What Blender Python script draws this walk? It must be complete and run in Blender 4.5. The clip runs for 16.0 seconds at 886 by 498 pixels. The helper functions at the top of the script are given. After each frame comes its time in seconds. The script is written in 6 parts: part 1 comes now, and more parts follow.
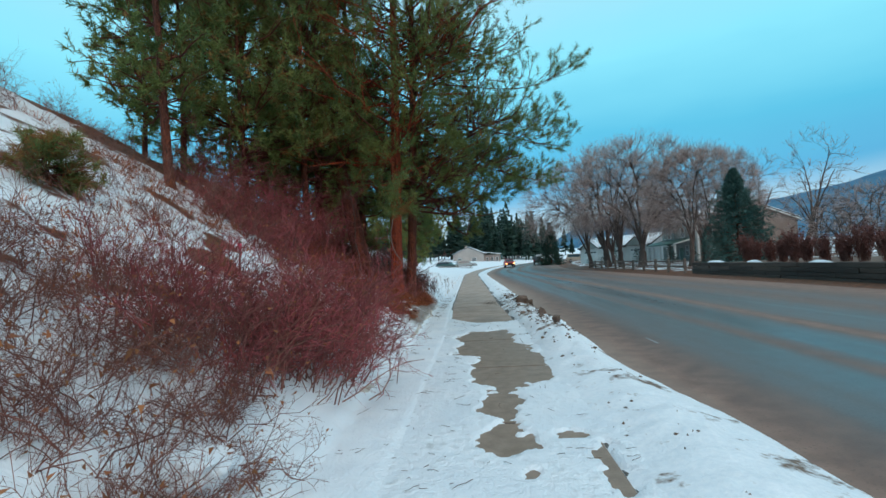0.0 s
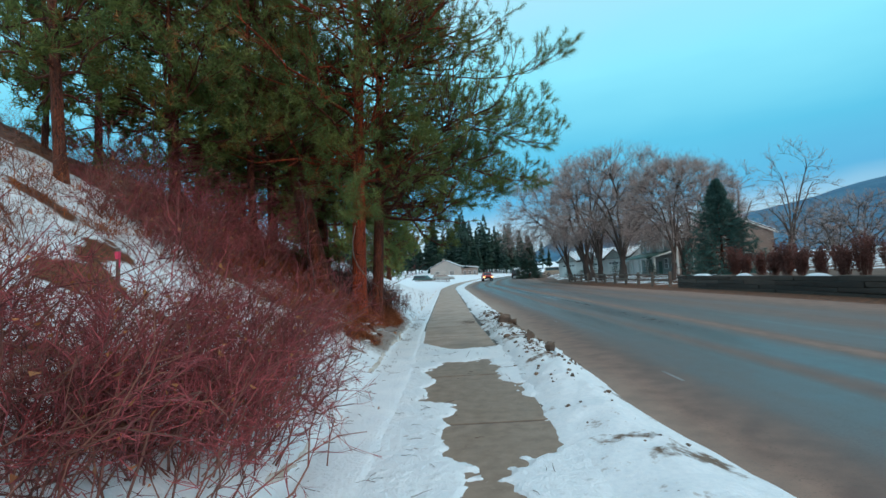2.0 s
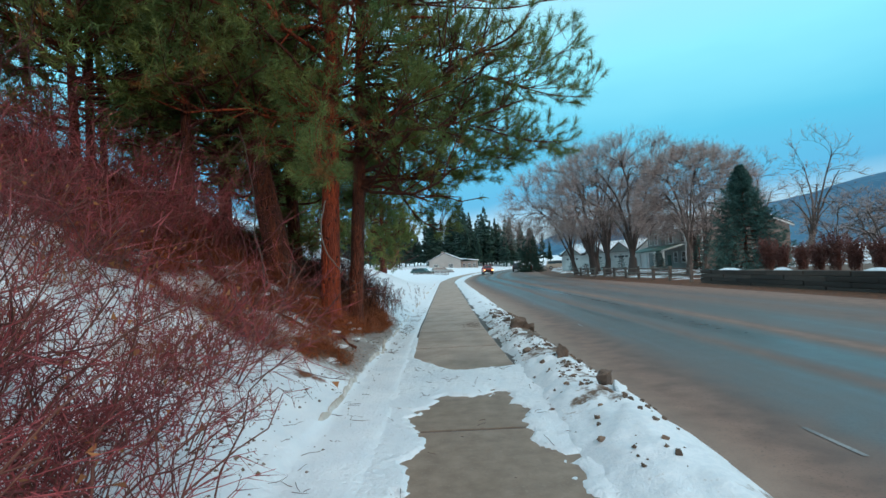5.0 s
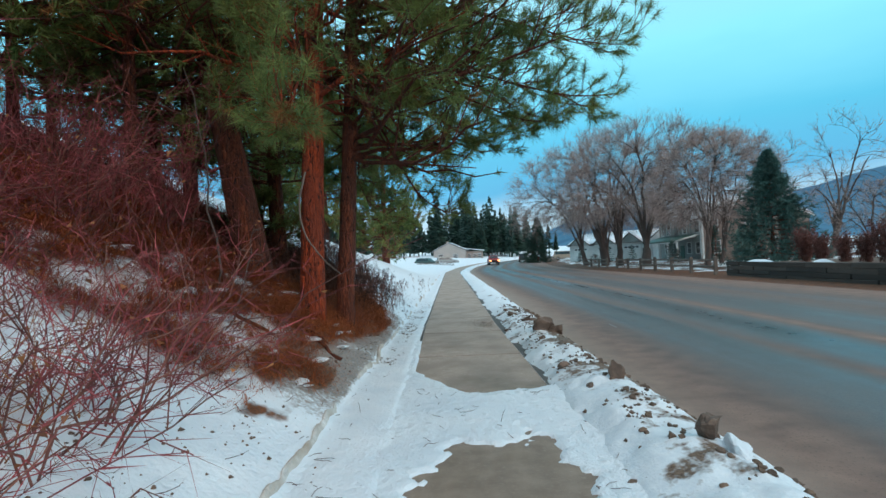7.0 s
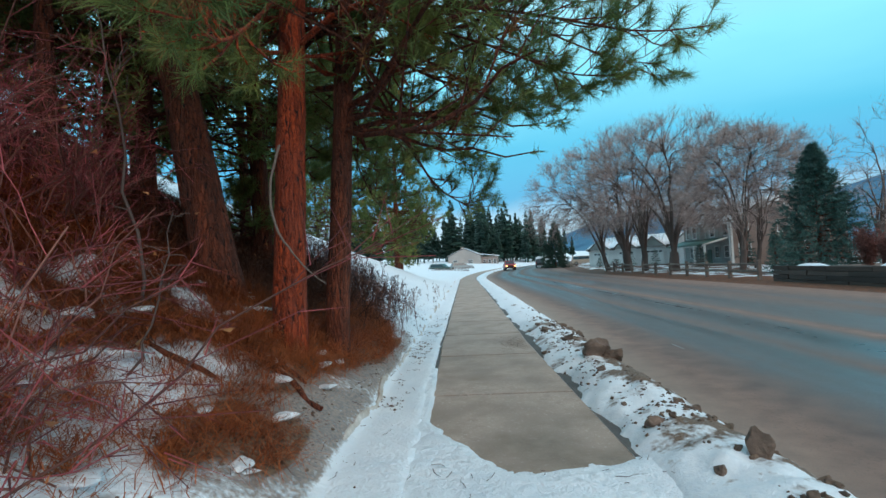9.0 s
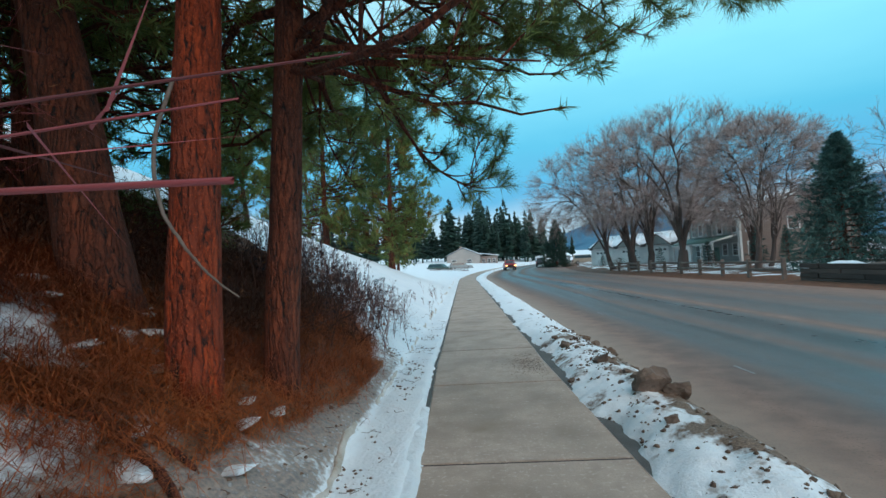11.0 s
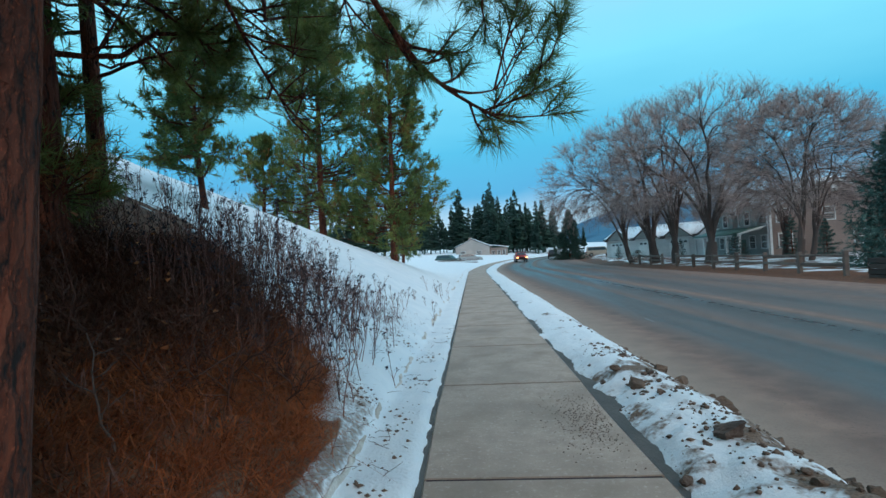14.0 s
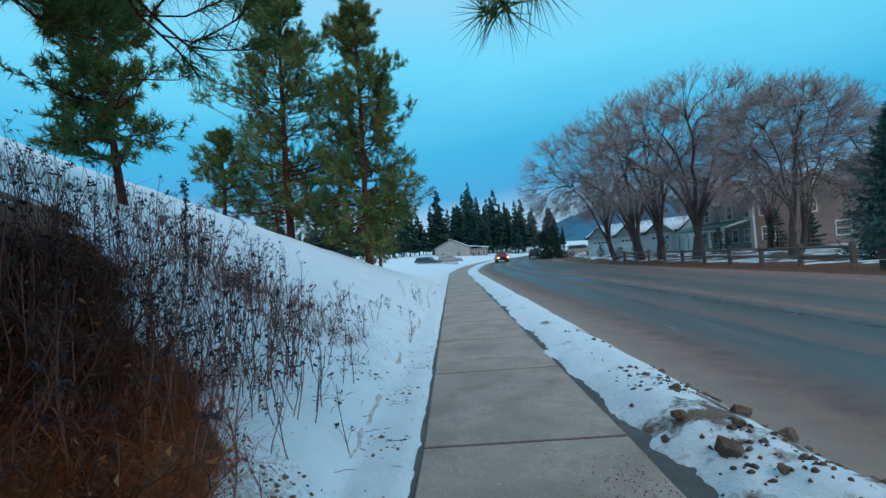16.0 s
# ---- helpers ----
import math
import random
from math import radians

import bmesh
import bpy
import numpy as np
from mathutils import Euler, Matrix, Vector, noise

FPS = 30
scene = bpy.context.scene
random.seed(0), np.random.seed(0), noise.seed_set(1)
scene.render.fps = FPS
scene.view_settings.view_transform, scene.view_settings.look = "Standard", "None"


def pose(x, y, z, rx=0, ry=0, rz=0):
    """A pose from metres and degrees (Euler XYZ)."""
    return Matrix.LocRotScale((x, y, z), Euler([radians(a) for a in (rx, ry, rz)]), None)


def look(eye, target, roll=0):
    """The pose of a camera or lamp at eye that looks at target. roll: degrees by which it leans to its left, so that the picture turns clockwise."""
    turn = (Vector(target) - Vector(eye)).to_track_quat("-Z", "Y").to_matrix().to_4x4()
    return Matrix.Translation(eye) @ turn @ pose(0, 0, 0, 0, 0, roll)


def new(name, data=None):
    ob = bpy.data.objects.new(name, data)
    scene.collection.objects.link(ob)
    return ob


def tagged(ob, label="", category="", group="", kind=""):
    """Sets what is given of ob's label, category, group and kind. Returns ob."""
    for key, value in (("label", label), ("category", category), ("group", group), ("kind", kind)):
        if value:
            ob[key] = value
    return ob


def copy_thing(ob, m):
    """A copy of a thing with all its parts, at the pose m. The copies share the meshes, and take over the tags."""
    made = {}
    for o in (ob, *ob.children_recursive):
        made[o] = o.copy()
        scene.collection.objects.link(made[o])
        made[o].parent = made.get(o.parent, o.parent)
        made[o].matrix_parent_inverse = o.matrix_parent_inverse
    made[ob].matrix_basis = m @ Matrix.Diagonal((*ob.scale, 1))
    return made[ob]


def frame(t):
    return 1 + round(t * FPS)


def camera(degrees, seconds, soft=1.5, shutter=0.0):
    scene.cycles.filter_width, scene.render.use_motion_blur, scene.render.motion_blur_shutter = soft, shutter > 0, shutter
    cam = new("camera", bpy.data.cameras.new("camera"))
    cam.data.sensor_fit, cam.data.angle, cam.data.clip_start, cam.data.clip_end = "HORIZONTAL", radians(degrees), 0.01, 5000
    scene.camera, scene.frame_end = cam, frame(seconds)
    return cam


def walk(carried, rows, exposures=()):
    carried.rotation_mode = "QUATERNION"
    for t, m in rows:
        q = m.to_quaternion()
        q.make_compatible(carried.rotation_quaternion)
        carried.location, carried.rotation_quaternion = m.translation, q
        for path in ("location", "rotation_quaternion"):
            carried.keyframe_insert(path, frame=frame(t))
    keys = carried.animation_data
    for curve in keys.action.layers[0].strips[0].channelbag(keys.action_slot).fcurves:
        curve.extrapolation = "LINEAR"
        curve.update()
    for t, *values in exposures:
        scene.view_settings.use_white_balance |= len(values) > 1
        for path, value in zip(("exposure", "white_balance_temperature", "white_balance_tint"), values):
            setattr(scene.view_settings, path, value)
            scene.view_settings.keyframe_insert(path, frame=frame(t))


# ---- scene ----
cam = camera(84.2, 16.0)
METRES, EYE, TILT, LEAN, TURN = 16.0, 1.56, 1.8, 3.3, 4.0
ROWS = [
    (0.0, 0.0, 0.0, 0.0, 0.0, 0.0, -0.0),
    (0.5, 0.002, 0.0319, -0.0004, -2.08, 0.93, -0.29),
    (1.0, 0.0057, 0.0619, -0.0, -1.52, 0.51, 0.01),
    (1.5, 0.0065, 0.095, -0.0014, -1.71, 1.05, -0.05),
    (2.0, 0.0111, 0.1255, -0.0021, -2.61, 1.57, 0.01),
    (2.5, 0.0117, 0.1561, -0.0038, -1.43, 1.09, -0.25),
    (3.0, 0.0119, 0.1888, -0.0045, -2.79, 1.33, -0.05),
    (3.5, 0.014, 0.2195, -0.0045, -1.68, 0.9, 0.08),
    (4.0, 0.0158, 0.2528, -0.0072, -1.57, 0.93, -0.21),
    (4.5, 0.0202, 0.2838, -0.0076, -4.27, 1.73, 0.35),
    (5.0, 0.0216, 0.3146, -0.0086, -2.71, 0.75, -0.35),
    (7.5, 0.0209, 0.4681, -0.0139, -2.18, -0.41, -0.64),
    (8.0, 0.0202, 0.5013, -0.0142, -3.27, -0.15, -0.59),
    (8.5, 0.0217, 0.5333, -0.0155, -2.97, 0.22, -0.59),
    (9.0, 0.0201, 0.5645, -0.0179, -0.53, 0.26, -0.35),
    (11.5, 0.0278, 0.7227, -0.0221, -0.89, 0.25, 0.2),
    (12.0, 0.0304, 0.7546, -0.0222, -3.63, 0.19, 0.11),
    (12.5, 0.0333, 0.7844, -0.0227, -2.68, -0.32, -0.64),
    (13.0, 0.0326, 0.8152, -0.0251, -1.02, -0.6, -1.23),
    (13.5, 0.0331, 0.845, -0.0257, -1.49, -0.53, -1.01),
    (14.0, 0.0318, 0.874, -0.0259, 0.38, -0.77, -0.38),
    (14.5, 0.0306, 0.9069, -0.0261, 0.03, -0.29, -0.1),
    (15.0, 0.0335, 0.9371, -0.0279, -0.48, -0.19, 0.27),
    (15.5, 0.0331, 0.9668, -0.0311, 0.25, -1.03, 0.48),
    (16.0, 0.0331, 0.9971, -0.0315, -2.04, -0.54, 0.96),
]
walk(cam, [(t, pose(0, 0, EYE, TILT, LEAN, TURN) @ pose(METRES * x, METRES * y, METRES * z, 90 + pitch, roll, yaw)) for t, x, y, z, yaw, pitch, roll in ROWS],
     [(0.0, 0.0, 6300, 12), (5.0, 0.1, 6350, 12), (9.0, 0.15, 6350, 13), (11.5, 0.05, 6250, 13), (13.0, 0.0, 6050, 12), (14.6, -0.1, 5880, 11), (15.5, -0.12, 5720, 10), (16.0, -0.3, 5400, 8)])

# ---- world and light ----
world = bpy.data.worlds.new("world")
scene.world = world
world.use_nodes = True
wt = world.node_tree
wt.nodes.clear()
w_out = wt.nodes.new("ShaderNodeOutputWorld")
w_bg = wt.nodes.new("ShaderNodeBackground")
w_sky = wt.nodes.new("ShaderNodeTexSky")
w_sky.sky_type = "NISHITA"
w_sky.sun_disc = False
w_sky.sun_elevation, w_sky.sun_rotation = radians(14), radians(150)
w_co = wt.nodes.new("ShaderNodeTexCoord")
w_sep = wt.nodes.new("ShaderNodeSeparateXYZ")
wt.links.new(w_co.outputs["Generated"], w_sep.inputs[0])
w_cloud = wt.nodes.new("ShaderNodeTexNoise")
w_cloud.inputs["Scale"].default_value = 1.7
w_cloud.inputs["Detail"].default_value = 4
w_map = wt.nodes.new("ShaderNodeMapping")
w_map.inputs["Scale"].default_value = (1, 1, 3.5)
wt.links.new(w_co.outputs["Generated"], w_map.inputs[0])
wt.links.new(w_map.outputs[0], w_cloud.inputs["Vector"])
w_add = wt.nodes.new("ShaderNodeMath")
w_add.operation = "MULTIPLY_ADD"
wt.links.new(w_cloud.outputs["Fac"], w_add.inputs[0])
w_add.inputs[1].default_value = 0.16
w_off = wt.nodes.new("ShaderNodeMath")
w_off.operation = "SUBTRACT"
wt.links.new(w_sep.outputs["Z"], w_off.inputs[0])
w_off.inputs[1].default_value = 0.08
wt.links.new(w_off.outputs[0], w_add.inputs[2])
w_ramp = wt.nodes.new("ShaderNodeValToRGB")
wt.links.new(w_add.outputs[0], w_ramp.inputs[0])
ramp = w_ramp.color_ramp
SKY = [(0.0, (0.46, 0.63, 0.74)), (0.085, (0.42, 0.64, 0.77)), (0.15, (0.09, 0.43, 0.69)), (0.23, (0.10, 0.54, 0.76)), (0.36, (0.26, 0.80, 0.94)), (0.55, (0.46, 0.78, 0.90)), (1.0, (0.52, 0.66, 0.74))]
while len(ramp.elements) < len(SKY):
    ramp.elements.new(0.5)
for el, (at, col) in zip(ramp.elements, SKY):
    el.position, el.color = at, (*col, 1)
w_dim = wt.nodes.new("ShaderNodeMixRGB")
w_dim.blend_type = "ADD"
w_dim.inputs[0].default_value = 0.012
wt.links.new(w_ramp.outputs[0], w_dim.inputs[1])
wt.links.new(w_sky.outputs[0], w_dim.inputs[2])
wt.links.new(w_dim.outputs[0], w_bg.inputs[0])
w_bg.inputs[1].default_value = 1.0
wt.links.new(w_bg.outputs[0], w_out.inputs[0])
sun = new("sun", bpy.data.lights.new("sun", "SUN"))
sun.data.energy, sun.data.angle, sun.data.color = 1.1, radians(40), (1.0, 0.74, 0.56)
sun.matrix_world = look((0, 0, 30), (-9, 14, 18))


# ---- numbers and meshes ----
TABLE = np.random.RandomState(7).rand(256, 256)


def vn(x, y, s, k=0):
    """Smooth value noise in 0..1 at a wavelength of s metres."""
    x, y = np.asarray(x, float) / s + 31.7 * k, np.asarray(y, float) / s + 17.3 * k
    i, j = np.floor(x).astype(int), np.floor(y).astype(int)
    u, v = x - i, y - j
    u, v = u * u * (3 - 2 * u), v * v * (3 - 2 * v)
    g = lambda a, b: TABLE[a % 256, b % 256]
    return (g(i, j) * (1 - u) + g(i + 1, j) * u) * (1 - v) + (g(i, j + 1) * (1 - u) + g(i + 1, j + 1) * u) * v


def fbm(x, y, s, k=0, n=3):
    return sum(vn(x, y, s / 2 ** i, k + i) * 0.5 ** i for i in range(n)) / sum(0.5 ** i for i in range(n))


def ss(a, b, x):
    t = np.clip((np.asarray(x, float) - a) / (b - a), 0, 1)
    return t * t * (3 - 2 * t)


def thing(name, place=None, label="", category="", group="", kind=""):
    ob = new(name)
    ob.matrix_world = place or Matrix()
    return tagged(ob, label, category, group, kind)


def mesh(name, verts, faces, material, parent=None, label="", smooth=False, attrs=None):
    """One mesh object out of an array of places and one or more arrays of tris or quads."""
    faces = faces if isinstance(faces, list) else [faces]
    faces = [np.asarray(f, np.int32) for f in faces if len(f)]
    me = bpy.data.meshes.new(name)
    verts = np.ascontiguousarray(verts, np.float32)
    me.vertices.add(len(verts))
    me.vertices.foreach_set("co", verts.ravel())
    count = sum(f.size for f in faces)
    me.loops.add(count)
    me.loops.foreach_set("vertex_index", np.concatenate([f.ravel() for f in faces]))
    totals = np.concatenate([np.full(len(f), f.shape[1], np.int32) for f in faces])
    me.polygons.add(len(totals))
    me.polygons.foreach_set("loop_start", np.concatenate([[0], np.cumsum(totals)[:-1]]).astype(np.int32))
    me.polygons.foreach_set("loop_total", totals)
    for key, val in (attrs or {}).items():
        me.attributes.new(key, "FLOAT", "POINT").data.foreach_set("value", np.ascontiguousarray(val, np.float32))
    me.update(calc_edges=True)
    me.validate()
    if smooth:
        me.polygons.foreach_set("use_smooth", np.ones(len(totals), bool))
    if material:
        me.materials.append(material)
    ob = new(name, me)
    if parent:
        ob.parent = parent
    if label:
        ob["label"] = label
    return ob


def part(name, bm, material, parent, label=""):
    me = bpy.data.meshes.new(name)
    bm.to_mesh(me)
    bm.free()
    me.materials.append(material)
    ob = new(name, me)
    ob.parent = parent
    if label:
        ob["label"] = label
    return ob


def box(lo, hi, bevel=0.0, jitter=0.0, rng=None):
    """A bmesh box between two corners, with bevelled or slightly uneven edges."""
    bm = bmesh.new()
    bmesh.ops.create_cube(bm, size=1)
    for v in bm.verts:
        for i in range(3):
            v.co[i] = lo[i] + (v.co[i] + 0.5) * (hi[i] - lo[i])
            if jitter:
                v.co[i] += rng.uniform(-jitter, jitter)
    if bevel:
        bmesh.ops.bevel(bm, geom=bm.edges[:], offset=bevel, segments=1, affect="EDGES")
    return bm


def prism(outline, depth):
    """A bmesh: the outline, a list of (x, z), pushed from y = 0 to y = depth."""
    bm = bmesh.new()
    a = [bm.verts.new((x, 0, z)) for x, z in outline]
    b = [bm.verts.new((x, depth, z)) for x, z in outline]
    bm.faces.new(a)
    bm.faces.new(b[::-1])
    for i in range(len(a)):
        j = (i + 1) % len(a)
        bm.faces.new((a[j], a[i], b[i], b[j]))
    bmesh.ops.recalc_face_normals(bm, faces=bm.faces[:])
    return bm


def grid(xs, ys, height, keep=None):
    X, Y = np.meshgrid(xs, ys)
    Z = height(X, Y)
    n = len(xs)
    i = np.arange(len(ys) - 1)[:, None] * n + np.arange(n - 1)[None]
    F = np.stack([i, i + 1, i + n + 1, i + n], -1).reshape(-1, 4)
    if keep is not None:
        F = F[keep(X, Y).ravel()[F].any(1)]
    return np.stack([X, Y, Z], -1).reshape(-1, 3), F


def unit(v):
    return v / np.maximum(np.linalg.norm(v, axis=-1, keepdims=True), 1e-9)


def tubes(P, R, sides=3):
    """Tapered tubes along n polylines P[n, k, 3] with radii R[n, k]."""
    n, k = P.shape[:2]
    T = unit(P[:, -1] - P[:, 0])
    ref = np.where(np.abs(T[:, 2:3]) > 0.8, [[1.0, 0, 0]], [[0, 0, 1.0]])
    U = unit(np.cross(T, ref))
    W = np.cross(T, U)
    a = np.arange(sides) * 2 * np.pi / sides
    ring = U[:, None] * np.cos(a)[None, :, None] + W[:, None] * np.sin(a)[None, :, None]
    V = P[:, :, None] + R[:, :, None, None] * ring[:, None]
    base = np.arange(n)[:, None, None] * k * sides + np.arange(k - 1)[None, :, None] * sides
    j = np.arange(sides)
    j2 = (j + 1) % sides
    F = np.stack([base + j, base + j2, base + sides + j2, base + sides + j], -1).reshape(-1, 4)
    return V.reshape(-1, 3), F


def slivers(P, R, rng):
    """The finest twigs: one thin tapered blade each, from the first to the last point of a polyline."""
    a, b = P[:, 0], P[:, -1]
    side = unit(np.cross(b - a, rng.normal(0, 1, a.shape))) * (R[:, :1] * 1.35)
    return np.stack([a - side, a + side, b], 1).reshape(-1, 3), np.arange(len(a) * 3).reshape(-1, 3)


def join(pieces):
    V, F, off = [], {3: [], 4: []}, 0
    for v, f in pieces:
        V.append(v)
        F[f.shape[1]].append(f + off)
        off += len(v)
    return np.concatenate(V), [np.concatenate(f) for f in F.values() if f]


def curve(p0, d, L, k, rng, bend=0.0, wiggle=0.06):
    """n polylines of k points from p0 along d, of lengths L, bent up by bend and made uneven."""
    s = np.linspace(0, 1, k)
    P = p0[:, None] + d[:, None] * (L[:, None] * s)[..., None]
    P[:, :, 2] += bend * L[:, None] * s ** 2
    w = np.cumsum(rng.normal(0, 1, P.shape) * (wiggle * L / k ** 0.5)[:, None, None], 1)
    return P + w - w[:, :1]


def sprout(P, R, per, t0, t1, length, spread, rng, k=4, bend=0.1, up=0.15, thin=0.6, wiggle=0.06, tip=0.25, floor=0.002, pull=None):
    """per children on each polyline, from between t0 and t1 of it; length is a share of the parent's."""
    n, kk = P.shape[:2]
    idx = np.repeat(np.arange(n), per)
    t = rng.uniform(t0, t1, len(idx)) * (kk - 1)
    i = np.minimum(t.astype(int), kk - 2)
    f = (t - i)[:, None]
    a, b = P[idx, i], P[idx, i + 1]
    p0 = a * (1 - f) + b * f
    r0 = R[idx, i] * (1 - f[:, 0]) + R[idx, i + 1] * f[:, 0]
    T = unit(b - a)
    side = unit(np.cross(T, rng.normal(0, 1, T.shape)))
    ang = np.radians(rng.uniform(spread[0], spread[1], len(idx)))[:, None]
    d = unit(T * np.cos(ang) + side * np.sin(ang) + np.array([0, 0, up]))
    if pull is not None:
        d = unit(d + unit((p0 - pull[0]) / pull[1]) * pull[2])
    whole = np.linalg.norm(P[:, -1] - P[:, 0], axis=1)[idx]
    L = whole * length * rng.uniform(0.6, 1.25, len(idx)) * (1.15 - 0.5 * t / (kk - 1))
    Q = curve(p0, d, L, k, rng, bend, wiggle)
    return Q, np.maximum(r0[:, None] * thin * np.linspace(1, tip, k)[None], floor)


def needles(C, D, count, length, width, rng, spread=0.9):
    """Bursts of needles at the places C, pointing mostly along D; one thin triangle each."""
    n = len(C)
    d = unit(D[:, None] * rng.uniform(0.3, 1.3, (n, count, 1)) + unit(rng.normal(0, 1, (n, count, 3))) * spread)
    L = length * rng.uniform(0.7, 1.15, (n, count, 1))
    s = unit(np.cross(d, rng.normal(0, 1, d.shape))) * (width / 2)
    c = C[:, None] + D[:, None] * rng.uniform(-0.9 * length, 0.1 * length, (n, count, 1))
    V = np.stack([c - s, c + s, c + d * L + np.array([0, 0, -0.02])], 2).reshape(-1, 3)
    return V, np.arange(len(V)).reshape(-1, 3)


# ---- materials ----
def shader(name):
    m = bpy.data.materials.new(name)
    m.use_nodes = True
    return m, m.node_tree, m.node_tree.nodes["Principled BSDF"]


def noise_node(nt, scale, detail=4, stretch=(1, 1, 1)):
    g = nt.nodes.new("ShaderNodeNewGeometry")
    mp = nt.nodes.new("ShaderNodeMapping")
    mp.inputs["Scale"].default_value = stretch
    nt.links.new(g.outputs["Position"], mp.inputs[0])
    n = nt.nodes.new("ShaderNodeTexNoise")
    n.inputs["Scale"].default_value = scale
    n.inputs["Detail"].default_value = detail
    nt.links.new(mp.outputs[0], n.inputs["Vector"])
    return n.outputs["Fac"]


def mixed(nt, fac, a, b, lo=None, hi=None, blend="MIX"):
    """A colour mix; a and b are colours or sockets; lo and hi sharpen a factor."""
    if lo is not None:
        mr = nt.nodes.new("ShaderNodeMapRange")
        mr.inputs["From Min"].default_value, mr.inputs["From Max"].default_value = lo, hi
        nt.links.new(fac, mr.inputs["Value"])
        fac = mr.outputs["Result"]
    mx = nt.nodes.new("ShaderNodeMixRGB")
    mx.blend_type = blend
    for sock, val in ((mx.inputs[0], fac), (mx.inputs[1], a), (mx.inputs[2], b)):
        if isinstance(val, (int, float)):
            sock.default_value = val
        elif isinstance(val, tuple):
            sock.default_value = (*val, 1)
        else:
            nt.links.new(val, sock)
    return mx.outputs[0]


def bumped(nt, bsdf, height, strength=0.4, dist=0.02):
    b = nt.nodes.new("ShaderNodeBump")
    b.inputs["Strength"].default_value, b.inputs["Distance"].default_value = strength, dist
    nt.links.new(height, b.inputs["Height"])
    nt.links.new(b.outputs[0], bsdf.inputs["Normal"])


def attribute(nt, name):
    a = nt.nodes.new("ShaderNodeAttribute")
    a.attribute_name = name
    return a.outputs["Fac"]


def surface(name, dark, light, big=1.5, fine=25, rough=0.85, bump=0.4, dist=0.01, stretch=(1, 1, 1), islands=0.0, pieces=0.0, metal=0.0):
    """A grained surface: two colours at two scales, with relief; islands and pieces vary loose parts and objects."""
    m, nt, bsdf = shader(name)
    a, b = noise_node(nt, big, 3, stretch), noise_node(nt, fine, 5, stretch)
    col = mixed(nt, a, dark, light, 0.3, 0.7)
    mid = tuple((x + y) / 2 * 0.75 for x, y in zip(dark, light))
    col = mixed(nt, b, col, mid, 0.45, 0.8)
    if islands or pieces:
        if islands:
            src = nt.nodes.new("ShaderNodeNewGeometry").outputs["Random Per Island"]
        else:
            src = nt.nodes.new("ShaderNodeObjectInfo").outputs["Random"]
        hv = nt.nodes.new("ShaderNodeHueSaturation")
        mr = nt.nodes.new("ShaderNodeMapRange")
        mr.inputs["To Min"].default_value, mr.inputs["To Max"].default_value = 1 - (islands or pieces), 1 + (islands or pieces)
        nt.links.new(src, mr.inputs["Value"])
        nt.links.new(mr.outputs[0], hv.inputs["Value"])
        nt.links.new(col, hv.inputs["Color"])
        col = hv.outputs[0]
    nt.links.new(col, bsdf.inputs["Base Color"])
    bsdf.inputs["Roughness"].default_value, bsdf.inputs["Metallic"].default_value = rough, metal
    if bump:
        bumped(nt, bsdf, b, bump, dist)
    return m


def sheer(m, share):
    """Lets part of the light through thin leaves."""
    nt = m.node_tree
    bsdf = next(n for n in nt.nodes if n.type == "BSDF_PRINCIPLED")
    out = next(n for n in nt.nodes if n.type == "OUTPUT_MATERIAL")
    tr, mx = nt.nodes.new("ShaderNodeBsdfTranslucent"), nt.nodes.new("ShaderNodeMixShader")
    nt.links.new(bsdf.inputs["Base Color"].links[0].from_socket, tr.inputs["Color"])
    mx.inputs[0].default_value = share
    nt.links.new(bsdf.outputs[0], mx.inputs[1])
    nt.links.new(tr.outputs[0], mx.inputs[2])
    nt.links.new(mx.outputs[0], out.inputs["Surface"])
    return m


